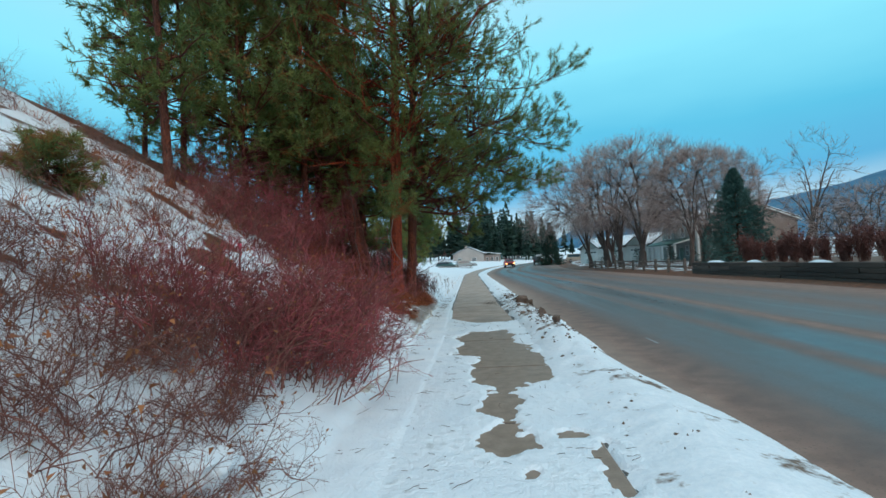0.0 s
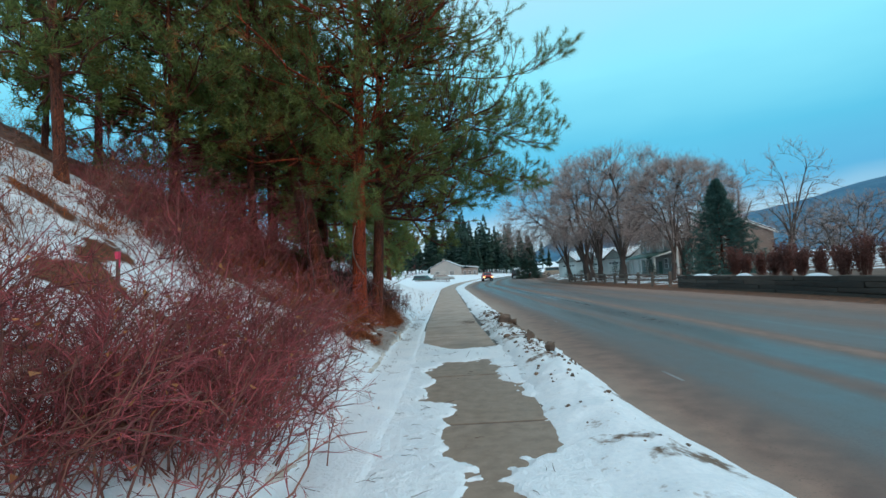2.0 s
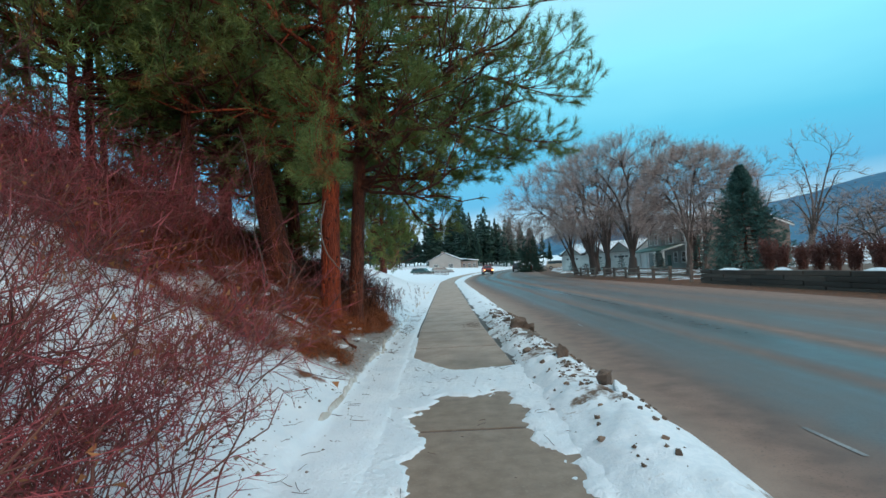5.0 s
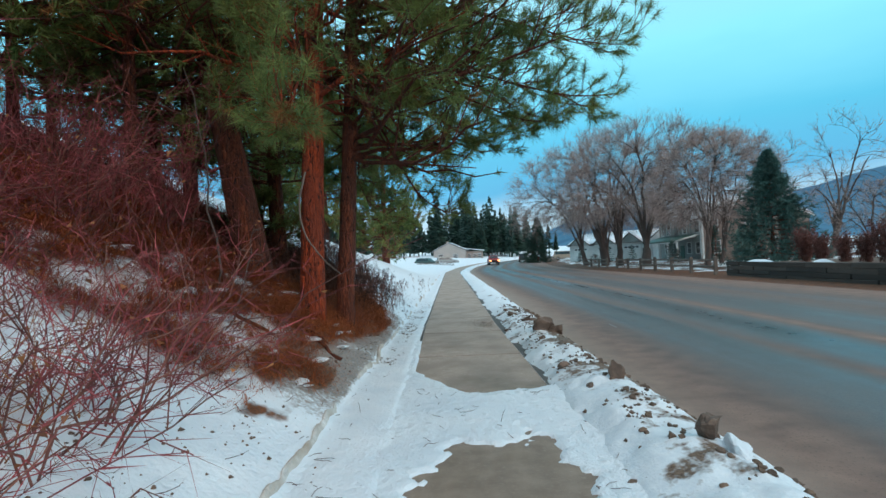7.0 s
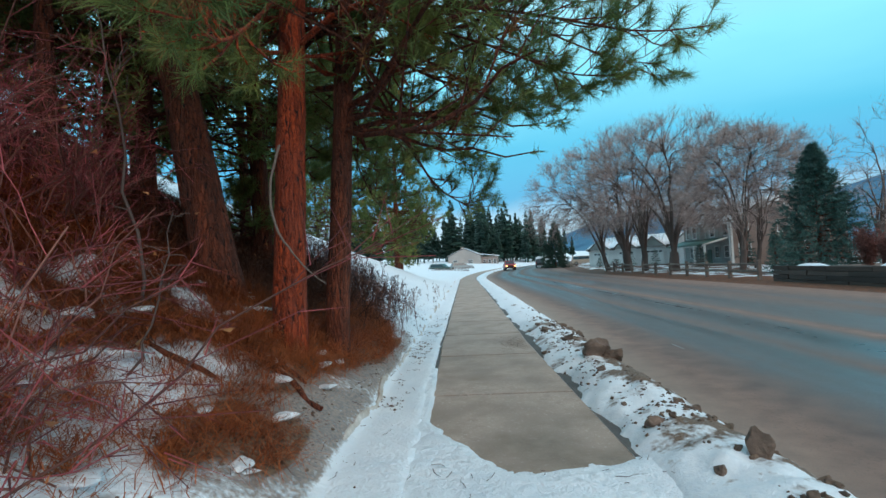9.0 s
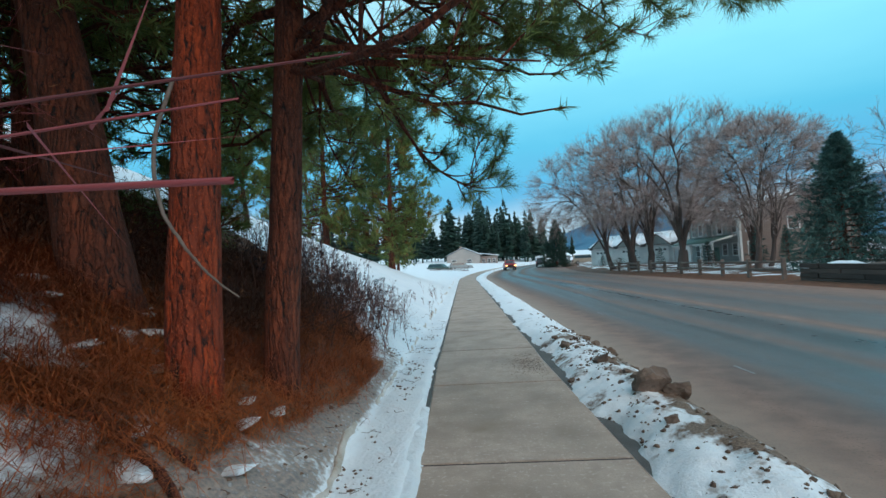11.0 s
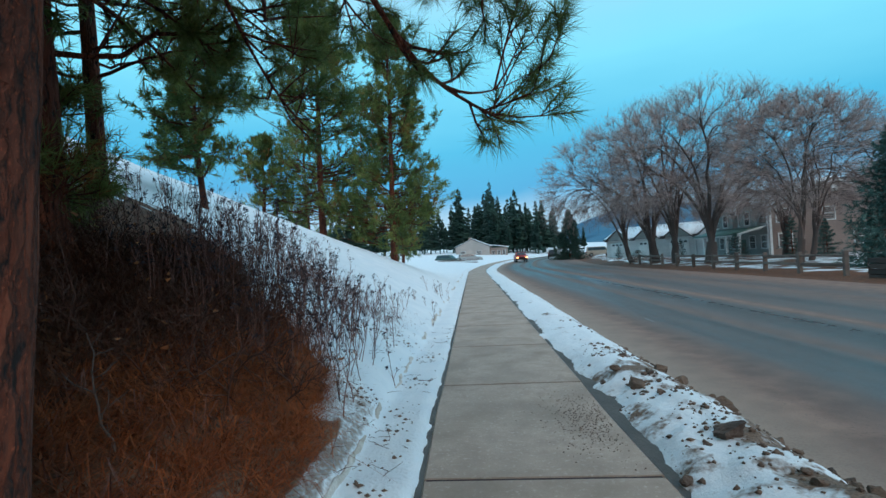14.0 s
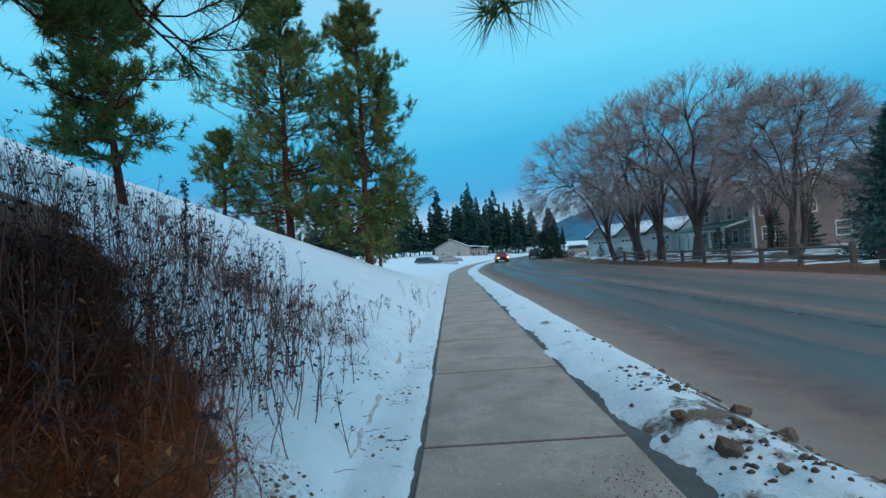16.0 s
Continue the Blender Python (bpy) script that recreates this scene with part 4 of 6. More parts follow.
# ---- red shrubs, grass and weeds ----
def shrub(place, seed, height=1.5, spread=1.0, stems=46, material=None, thick=1.0, label="bare red-twigged shrub on the snowy bank", group="red shrubs", lean=0.25):
    rng = np.random.RandomState(seed)
    ob = thing("shrub", Matrix.Translation(place), label, "shrub", group)
    az = rng.uniform(0, 2 * np.pi, stems)
    tilt = rng.uniform(0.05, 1.0, stems) * spread
    d = unit(np.stack([np.cos(az) * tilt + lean, np.sin(az) * tilt, np.ones(stems)], -1))
    p0 = np.stack([rng.normal(0, 0.22, stems), rng.normal(0, 0.22, stems), np.full(stems, -0.15)], -1)
    P = curve(p0, d, height * rng.uniform(0.6, 1.25, stems), 6, rng, -0.25, 0.14)
    R = np.linspace(0.0075, 0.003, 6)[None] * rng.uniform(0.7, 1.3, (stems, 1)) * thick
    Q, RQ = sprout(P, R, 8, 0.15, 1, 0.42, (20, 65), rng, 4, -0.05, 0.05, 0.6, 0.12, 0.4, 0.0022 * thick)
    S, RS = sprout(Q, RQ, 3, 0.1, 1, 0.66, (20, 65), rng, 3, 0.0, 0.05, 0.7, 0.12, 0.5, 0.0018 * thick)
    tagged(mesh("stem", *tubes(P, R, 4), material or M_TWIG_BROWN, ob), kind="stuff")
    step = 1 if stems > 40 else 3
    V, F = join([tubes(Q[:, ::step], RQ[:, ::step], 3), slivers(S, RS * 1.2, rng)])
    tagged(mesh("twigwork", V, F, M_TWIG_RED if material is None else material, ob), kind="stuff")
    spots = S[:, -1][rng.rand(len(S)) < 0.07]
    V = (spots[:, None] + rng.normal(0, 0.016, (len(spots), 3, 3))).reshape(-1, 3)
    tagged(mesh("dead_leaf", V, np.arange(len(V)).reshape(-1, 3), M_LEAF, ob, "withered orange leaves"), kind="stuff")
    return ob


def blades(spots, rng, per, length, width, fall=0.5):
    n = len(spots) * per
    p0 = np.repeat(spots, per, 0) + np.concatenate([rng.normal(0, 0.07, (n, 2)), np.zeros((n, 1))], 1)
    az = rng.uniform(0, 2 * np.pi, n)
    out = np.stack([np.cos(az), np.sin(az), np.zeros(n)], -1)
    L = length * rng.uniform(0.5, 1.2, n)[:, None]
    side = np.cross(out, [0, 0, 1.0]) * width / 2
    a = p0 + out * L * rng.uniform(0.1, 0.45 + 0.3 * fall, (n, 1)) + np.array([0, 0, 1.0]) * L * rng.uniform(0.1, 0.6, (n, 1)) * (1.3 - 0.45 * fall)
    b = a + (out + rng.normal(0, 0.5, (n, 3))) * L * rng.uniform(0.15, 0.3 + 0.5 * fall, (n, 1)) + np.array([0, 0, 1.0]) * L * rng.uniform(-0.45, 0.5 - 0.2 * fall, (n, 1))
    V = np.stack([p0 - side, p0 + side, a - side * 0.8, a + side * 0.8, b], 1).reshape(-1, 3)
    i = np.arange(n)[:, None] * 5
    return V, [i + np.array([[0, 1, 3, 2]]), i + np.array([[2, 3, 4]])]


def build_undergrowth():
    rng = np.random.RandomState(5)
    spots = [(-2.5, 4.9), (-2.9, 4.0), (-3.6, 4.7), (-1.9, 5.3), (-1.8, 6.2), (-1.95, 7.4), (-3.0, 4.4), (-2.6, 7.3), (-3.5, 5.6), (-2.3, 4.5), (-3.2, 5.0), (-2.6, 5.5), (-2.4, 6.2), (-2.2, 5.6), (-3.0, 6.3), (-2.2, 6.9), (-3.1, 7.7), (-2.3, 8.3), (-3.3, 9.0), (-2.5, 9.7), (-3.4, 10.3), (-2.6, 11.0), (-3.9, 11.4), (-4.8, 11.8), (-3.6, 12.4), (-4.6, 13.3)]
    for i, (x, y) in enumerate(spots):
        shrub(at(x, y, 0), 100 + i, rng.uniform(1.0, 1.45) * (1 - 0.3 * float(ss(-2.6, -3.4, x))), rng.uniform(0.8, 1.2), (44 if x > -2.75 else (30 if y < 6 else 18)) if y < 9.9 else 18)
    for i, (x, y) in enumerate([(-4.4, 12.2), (-5.2, 12.9), (-5.1, 11.2), (-5.9, 13.6), (-4.3, 13.7), (-5.4, 14.6), (-6.3, 12.2), (-5.6, 10.4), (-6.6, 11.2), (-4.9, 10.2), (-7.0, 13.0), (-4.5, 9.6), (-4.3, 10.6), (-5.3, 9.6), (-4.0, 9.9)]):
        shrub(at(x, y, 0), 140 + i, 1.6 if y > 10.8 else 1.0, 0.9, 34, label="tall dark red shrub beneath the pines")
    for i, (x, y, h) in enumerate([(-1.9, 2.3, 0.55), (-2.4, 2.7, 0.6), (-1.75, 3.0, 0.4), (-2.9, 3.4, 0.6), (-2.2, 3.6, 0.6), (-2.7, 4.0, 0.7), (-3.5, 3.2, 0.6), (-3.6, 4.2, 0.6), (-2.9, 2.6, 0.5), (-4.2, 3.6, 0.6), (-3.4, 2.4, 0.5)]):
        shrub(at(x, y, 0), 160 + i, h * 1.25, 1.4, 64, M_TWIG_BROWN, 0.6, "low tangled brown shrub at the bank's foot", "brown shrubs", 0.1)
    for i, (x, y, h) in enumerate([(-2.9, 5.7, 0.75), (-2.5, 6.6, 0.8), (-3.4, 6.6, 0.7), (-3.1, 8.4, 0.75), (-2.7, 9.3, 0.8), (-3.9, 9.6, 0.6)]):
        shrub(at(x, y, 0), 170 + i, h, 1.4, 30, M_LEAF, 0.6, "rust-brown shrub with withered leaves", "brown shrubs", 0.0)
    for i, (x, y) in enumerate([(-4.6, 4.2), (-5.6, 5.6), (-6.4, 7.4), (-7.6, 9.6), (-5.6, 7.0), (-8.8, 8.0), (-7.2, 5.2), (-9.6, 10.8), (-3.4, 2.2), (-4.2, 5.4), (-4.7, 7.4), (-4.4, 8.6), (-5.4, 9.4), (-6.2, 8.6), (-7.0, 11.2), (-8.6, 10.4), (-9.4, 9.2), (-10.4, 9.6), (-10.2, 11.4), (-9.0, 12.2), (-11.0, 8.4), (-8.0, 7.0), (-6.0, 10.6), (-10.9, 10.4), (-9.9, 8.2)]):
        shrub(at(x, y, 0), 200 + i, rng.uniform(0.6, 1.15), 0.6, 16, M_WEED, 0.7, "sparse dry brown shrub in the snow", "dry shrubs", 0)
    pts = rng.uniform((-10, 3.5), (-3.4, 12.5), (700, 2))
    pts = pts[(fbm(pts[:, 0], pts[:, 1], 1.3, 83) > 0.5)]
    base = np.column_stack([pts, ground_z(pts[:, 0], pts[:, 1]) - 0.03])
    V, F = blades(base, rng, 22, 0.34, 0.009, 1.0)
    tagged(mesh("dead_grass", V, F, M_GRASS), "rust-brown grass tufts poking through snow", "grass", kind="stuff")
    pts = rng.uniform((-6.5, 11.6), (-1.75, 20.6), (6200, 2))
    keep = litter(pts[:, 0], pts[:, 1]) > rng.uniform(0.35, 0.9, len(pts))
    pts = pts[keep]
    pts = pts[np.argsort(np.abs(pts[:, 0] + 2.2))][:2200]
    base = np.column_stack([pts, ground_z(pts[:, 0], pts[:, 1]) - 0.03])
    tuss = rng.uniform((-5.6, 10.9), (-2.2, 14.9), (150, 2))
    tuss = np.repeat(tuss, 9, 0) + rng.normal(0, 0.11, (150 * 9, 2))
    base = np.concatenate([base, np.column_stack([tuss, ground_z(tuss[:, 0], tuss[:, 1]) - 0.02])])
    # wet picks the blades whose colour is darkened for shade under the pines
    wet = (base[:, 1] > 15.5) & (base[:, 0] < -2.7 - 0.5 * vn(base[:, 0], base[:, 1], 0.6, 77))
    V, F = blades(base[wet], rng, 30, 0.34, 0.008, 1.5)
    tagged(mesh("dead_grass", V, F, M_GRASS_SHADED), "dead grass on the bank, coloured dark as shade", "grass", kind="stuff")
    V, F = blades(base[~wet], rng, 36, 0.3, 0.006, 1.5)
    tagged(mesh("dead_grass", V, F, M_GRASS), "rust-brown dead grass under the pines", "grass", kind="stuff")
    pts = rng.uniform((-9.0, 13.5), (-4.2, 18.6), (700, 2))
    base = np.column_stack([pts, ground_z(pts[:, 0], pts[:, 1]) - 0.03])
    V, F = blades(base, rng, 20, 0.5, 0.013, 1.0)
    tagged(mesh("dead_grass", V, F, M_GRASS_SHADED), "dark matted grass high on the bank", "grass", kind="stuff")
    pts = np.column_stack([rng.uniform(-4.6, -1.9, 420), rng.uniform(15.4, 25.5, 420)])
    w = ss(-1.7, -2.5, pts[:, 0]) * ss(0.32, 0.6, fbm(pts[:, 0], pts[:, 1], 1.4, 71))
    pts = pts[w > rng.rand(len(pts)) * 0.8]
    base = np.column_stack([pts, ground_z(pts[:, 0], pts[:, 1]) - 0.03])
    V, F = blades(base[base[:, 1] < 23.5], rng, 22, 0.36, 0.0065, 0.7)
    tagged(mesh("dead_grass", V, F, M_WEED), "tufts of brown grass standing in snow", "grass", kind="stuff")
    for i, (x, y) in enumerate([(-2.5, 17.2), (-3.1, 17.9), (-2.7, 18.4), (-3.3, 16.6), (-4.0, 17.2), (-5.2, 17.6), (-5.6, 16.2), (-6.4, 18.0), (-5.0, 15.4), (-5.8, 14.6), (-6.8, 15.6), (-7.6, 16.6), (-4.4, 16.2)]):
        shrub(at(x, y, 0), 240 + i, rng.uniform(0.5, 0.8), 1.2, 32, M_WEED_DARK, 1.0, "dark dry brush on the bank", "dry brush", 0)
    for i, (x, y, h) in enumerate([(-2.9, 18.3, 0.6), (-3.5, 18.9, 0.8), (-3.0, 19.2, 0.6), (-3.9, 18.2, 0.8), (-4.7, 18.8, 0.9), (-2.3, 17.9, 0.5)]):
        shrub(at(x, y, 0), 270 + i, h, 0.8, 30, M_WEED_DARK, 0.8, "dark dry brush on the bank", "dry brush", 0)
    for c, (cx, cy, n, h) in enumerate([(-2.3, 18.9, 40, 0.7), (-2.2, 19.8, 34, 0.6), (-3.3, 18.4, 40, 0.8), (-3.8, 19.6, 40, 0.85), (-2.4, 20.8, 30, 0.6), (-3.4, 22.2, 26, 0.7), (-4.4, 22.8, 22, 0.7), (-5.4, 24.4, 16, 0.6), (-2.5, 18.2, 26, 0.8), (-3.0, 19.2, 30, 0.85), (-2.6, 20.1, 26, 0.75), (-3.5, 20.4, 26, 0.9), (-2.9, 21.4, 22, 0.75), (-3.9, 21.9, 20, 0.8), (-2.5, 22.6, 14, 0.55), (-3.3, 23.3, 14, 0.6), (-4.6, 20.6, 18, 0.9), (-5.2, 22.6, 16, 0.7), (-2.4, 24.6, 8, 0.5), (-4.3, 24.8, 10, 0.5), (-6.2, 21.4, 14, 0.8), (-2.1, 26.6, 6, 0.4), (-1.9, 30.5, 8, 0.6), (-5.4, 27.0, 8, 0.5)]):
        ob = thing("weed_clump", Matrix.Translation(at(cx, cy, 0)), "dry weeds with dark seed heads in snow", "weeds", "weeds on the bank")
        p0 = np.column_stack([rng.normal(0, 0.3, (n, 2)), np.full(n, -0.08)])
        p0[:, 2] += ground_z(p0[:, 0] + cx, p0[:, 1] + cy) - ground_z(cx, cy)
        d = unit(np.column_stack([rng.normal(0, 0.16, (n, 2)), np.ones(n)]))
        P = curve(p0, d, h * rng.uniform(0.5, 1.2, n), 5, rng, 0, 0.06)
        R = np.tile(np.linspace(0.005, 0.0026, 5), (n, 1))
        Q, RQ = sprout(P, R, 6, 0.3, 1, 0.3, (20, 50), rng, 3, 0.1, 0.3, 0.7, 0.08, 0.5, 0.0016)
        tagged(mesh("stalk", *join([tubes(P, R, 4), tubes(Q, RQ, 3)]), M_WEED, ob), kind="stuff")
        ends = Q[:, -1][rng.rand(len(Q)) < 0.42]
        m = np.repeat(ends, 9, 0)
        cpt = m + rng.normal(0, 0.014, m.shape)
        V = (cpt[:, None] + rng.normal(0, 0.011, (len(cpt), 3, 3))).reshape(-1, 3)
        tagged(mesh("seed_head", V, np.arange(len(V)).reshape(-1, 3), M_SEED, ob, "dark seed heads"), kind="stuff")
    # the tall dark stalk that stands alone
    for x, y, h in ((-3.45, 21.0, 1.15), (-5.9, 20.6, 1.2)):
        ob = thing("mullein", Matrix.Translation(at(x, y, 0)), "tall dark dried mullein stalk in snow", "weeds", "mullein stalks")
        P = curve(np.zeros((1, 3)) - [[0, 0, 0.05]], np.array([[0.02, 0, 1.0]]), np.array([h]), 8, rng, 0, 0.02)
        mesh("stalk", *tubes(P, np.full((1, 8), 0.008), 5), M_WEED, ob)
        c = np.repeat(P[0, 3:], 60, 0) + np.column_stack([rng.normal(0, 0.016, (300, 2)), rng.uniform(-0.09, 0.09, 300)])
        V = (c[:, None] + rng.normal(0, 0.014, (300, 3, 3))).reshape(-1, 3)
        mesh("seed_head", V, np.arange(len(V)).reshape(-1, 3), M_SEED, ob, "dark seed spike")


def build_stake():
    pink, nt, bsdf = shader("pink_ribbon")
    nt.links.new(mixed(nt, noise_node(nt, 30, 3), (0.75, 0.03, 0.10), (0.9, 0.10, 0.2)), bsdf.inputs["Base Color"])
    bsdf.inputs["Roughness"].default_value = 0.5
    x, y = -3.62, 7.26
    z = float(ground_z(x, y))
    ob = thing("survey_stake", pose(x, y, z - 0.05, 2, 3, 0), "thin wooden survey stake with pink ribbon", "stake")
    h = max(1.93 - z, 0.6)
    part("stake", box((-0.012, -0.02, 0), (0.012, 0.02, h), 0.003), M_RAIL, ob)
    rng = random.Random(4)
    part("ribbon", box((-0.018, -0.026, h - 0.12), (0.016, 0.024, h - 0.04), 0.004, 0.004, rng), pink, ob, "knotted pink ribbon")
    part("ribbon_tail", box((0.016, -0.012, h - 0.22), (0.020, 0.010, h - 0.08), 0.0, 0.004, rng), pink, ob, "hanging ribbon end")


def build_deadwood():
    rng = np.random.RandomState(12)
    for a, b, r in (((-2.9, 13.5), (-2.0, 13.85), 0.03), ((-2.6, 13.75), (-1.75, 13.45), 0.035), ((-3.3, 12.6), (-2.4, 12.9), 0.028)):
        ob = thing("fallen_log", Matrix.Translation((*a, float(ground_z(*a)))), "fallen branch lying under the pines", "log", "fallen logs")
        s = np.linspace(0, 1, 9)
        P = np.stack([s * (b[0] - a[0]), s * (b[1] - a[1]), [float(ground_z(a[0] + q * (b[0] - a[0]), a[1] + q * (b[1] - a[1]))) - float(ground_z(*a)) + r * 0.7 for q in s]], -1)[None]
        P = P + rng.normal(0, 0.012, P.shape)
        mesh("wood", *tubes(P, np.linspace(r, r * 0.7, 9)[None], 10), M_BARK_DARK, ob, smooth=True)
    for x, y, h, lx in ((-3.25, 13.2, 3.2, -0.1), (-6.1, 12.2, 3.4, 0.1), (-2.75, 12.3, 1.2, 0.2), (-2.3, 16.3, 0.7, -0.3)):
        ob = thing("dead_sapling", Matrix.Translation(at(x, y)), "thin leafless grey sapling", "sapling", "dead saplings")
        P = curve(np.zeros((1, 3)), unit(np.array([[lx, 0.02, 1.0]])), np.array([h]), 9, rng, 0, 0.07)
        R = np.linspace(0.016, 0.004, 9)[None] * (0.45 + 0.2 * h)
        Q, RQ = sprout(P, R, 9, 0.2, 1, 0.22, (35, 70), rng, 5, -0.05, 0.1, 0.6, 0.14, 0.4, 0.003)
        mesh("stem", *tubes(P, R, 7), M_TWIG_DARK, ob, smooth=True)
        tagged(mesh("twigwork", *tubes(Q, RQ, 4), M_TWIG_DARK, ob), kind="stuff")


# ---- bare trees across the road ----
def bare_tree(place, height, seed, radius=0.3, fork=0.12, boughs=8, material=None, label="bare round-crowned tree across the road", fine=10, wide=0.46, group="bare trees across the road", limbs=90, ends=680, lean=(0, 0)):
    """A leafless tree: boughs sweep up from a low fork into a domed crown that fine twigs fill to its edge."""
    rng = np.random.RandomState(seed)
    ob = thing("bare_tree", Matrix.Translation(place), label, "tree", group)
    hb = height * fork
    P = curve(np.array([[0, 0, -0.3]]), np.array([[rng.normal(0, 0.05) + lean[0], rng.normal(0, 0.05) + lean[1], 1.0]]), np.array([hb + 0.6]), 6, rng, 0, 0.04)
    R = np.linspace(radius * 1.2, radius * 0.8, 6)[None]
    c = np.array([lean[0] * height * 0.5, lean[1] * height * 0.5, height * 0.53])
    r = np.array([height * wide, height * wide, height * 0.47])

    def shell(n, k0, k1, low):
        """n places spread evenly over the dome, at k0 to k1 of its radius."""
        i = np.arange(n) + rng.uniform(0.2, 0.8, n)
        el = np.arcsin(np.clip(0.99 - (0.99 - low) * i / n, -1, 1))
        az = i * 2.39996 + rng.uniform(0, 6.28)
        out = np.stack([np.cos(az) * np.cos(el), np.sin(az) * np.cos(el), np.sin(el)], -1)
        return c + out * r * rng.uniform(k0, k1, (n, 1)) + rng.normal(0, 0.012 * height, (n, 3))

    def grow(par, rad, tips, k, lo, hi, thin, tip, floor, wiggle):
        """A curved branch to each tip, leaving the nearest parent along the parent's own direction."""
        kk = par.shape[1]
        a, b = int(lo * (kk - 1)), max(int(hi * (kk - 1)), int(lo * (kk - 1)) + 1)
        pts = par[:, a:b].reshape(-1, 3)
        away = np.linalg.norm(tips[:, None] - pts[None], axis=2) + 0.25 * np.maximum(0, pts[None, :, 2] - tips[:, None, 2])
        best = np.argmin(away + rng.uniform(0, 0.06 * height, away.shape), 1)
        i, j = best // (b - a), best % (b - a) + a
        p0 = par[i, j]
        T = unit(par[i, np.minimum(j + 1, kk - 1)] - par[i, np.maximum(j - 1, 0)])
        L = np.linalg.norm(tips - p0, axis=1, keepdims=True)
        ctrl = p0 + T * L * 0.42 + (tips - p0) * 0.12 + np.array([0, 0, 0.04]) * L
        s = np.linspace(0, 1, k)[None, :, None]
        Q = (1 - s) ** 2 * p0[:, None] + 2 * s * (1 - s) * ctrl[:, None] + s ** 2 * tips[:, None]
        w = np.cumsum(rng.normal(0, 1, Q.shape), 1) * (wiggle * L / k ** 0.5)[:, None]
        return Q + w - w[:, :1], np.maximum((rad[i, j] * thin)[:, None] * np.linspace(1, tip, k)[None], floor)

    Q, RQ = grow(P, R, shell(boughs, 0.45, 0.66, -0.3), 10, 0.35, 1.0, 0.5, 0.26, 0.026, 0.035)
    A, RA = grow(Q, RQ, shell(limbs, 0.66, 0.82, -0.55), 8, 0.2, 1.0, 0.55, 0.3, 0.014, 0.04)
    B, RB = grow(A, RA, shell(ends, 0.8, 0.98, -0.68), 6, 0.15, 1.0, 0.6, 0.4, 0.009, 0.05)

    def trim(p, lo=0.94):
        """Shortens each twig so that its tip stays inside the crown's rounded outline."""
        k0, k1 = np.linalg.norm((p[:, 0] - c) / r, axis=-1), np.linalg.norm((p[:, -1] - c) / r, axis=-1)
        lim = rng.uniform(lo, 1.06, len(p))
        f = np.where(k1 > lim, np.clip((lim - k0) / np.maximum(k1 - k0, 1e-3), 0.25, 1), 1)
        return p[:, :1] + (p - p[:, :1]) * f[:, None, None]

    C, RC = sprout(B, RB, fine, 0.1, 1, 0.5, (15, 60), rng, 4, 0.04, 0.2, 0.6, 0.10, 0.5, 0.006, (c, r, 0.35))
    C = trim(C)
    D, RD = sprout(C, RC, 3, 0.15, 1, 0.7, (15, 60), rng, 3, 0.04, 0.2, 0.7, 0.10, 0.6, 0.0045, (c, r, 0.25))
    D = trim(D)
    mesh("trunk", *join([tubes(P, R, 12), tubes(Q, RQ, 8)]), material or M_TWIG_DARK, ob, smooth=True)
    mesh("branchwork", *join([tubes(A, RA, 4), tubes(B[:, ::2], RB[:, ::2], 3)]), material or M_TWIG_DARK, ob)
    tagged(mesh("twigwork", *join([slivers(C, RC * 1.2, rng), slivers(D, RD * 1.1, rng)]), material or M_TWIG_GREY, ob, "fine reddish-grey twigs"), kind="stuff")
    return ob


def spruce(place, height, width, seed, material=None, n=800, label="blue spruce with drooping snowless boughs", per=12, group="spruces"):
    rng = np.random.RandomState(seed)
    ob = thing("spruce_tree", Matrix.Translation(place), label, "tree", group)
    P = np.array([[[0, 0, -0.2], [0, 0, height * 0.5], [0, 0, height]]])
    R = np.array([[height * 0.018, height * 0.01, 0.01]])
    tiers = max(10, int(height * 3.4))
    per_tier = max(6, n // tiers)
    z = np.repeat(np.linspace(0.05, 0.97, tiers) * height, per_tier) + rng.normal(0, 0.05 * height / tiers, tiers * per_tier)
    n = len(z)
    rel = np.clip(z / height, 0, 1)
    az = rng.uniform(0, 2 * np.pi, n)
    L = width / 2 * (1 - rel) ** 0.95 * rng.uniform(0.6, 1.08, n) * (0.9 + 0.2 * np.sin(3 * az + seed + 4 * rel)) + 0.06
    d = unit(np.stack([np.cos(az), np.sin(az), -0.30 + 1.0 * rel ** 1.5], -1))
    Q = curve(np.stack([0 * z, 0 * z, z], -1), d, L, 7, rng, 0.16, 0.03)
    RQ = np.tile(np.linspace(0.016, 0.004, 7), (n, 1))
    S, RS = sprout(Q, RQ, 6, 0.25, 1, 0.34, (35, 60), rng, 3, -0.06, -0.05, 0.6, 0.06, 0.5, 0.003)
    mesh("trunk", *join([tubes(P, R, 8), tubes(Q[:, ::2], RQ[:, ::2], 3)]), M_BARK_DARK, ob)
    C = np.concatenate([Q[:, 4], Q[:, 5], Q[:, 6], S[:, 1], S[:, 2]])
    tip = unit(Q[:, -1] - Q[:, -3])
    D = np.concatenate([tip, tip, tip, unit(S[:, 2] - S[:, 0]), unit(S[:, 2] - S[:, 0])])
    V, F = needles(C, D, per, height * 0.032, height * 0.005, rng, 0.6)
    mesh("crown", V, F, material or M_SPRUCE, ob)
    return ob


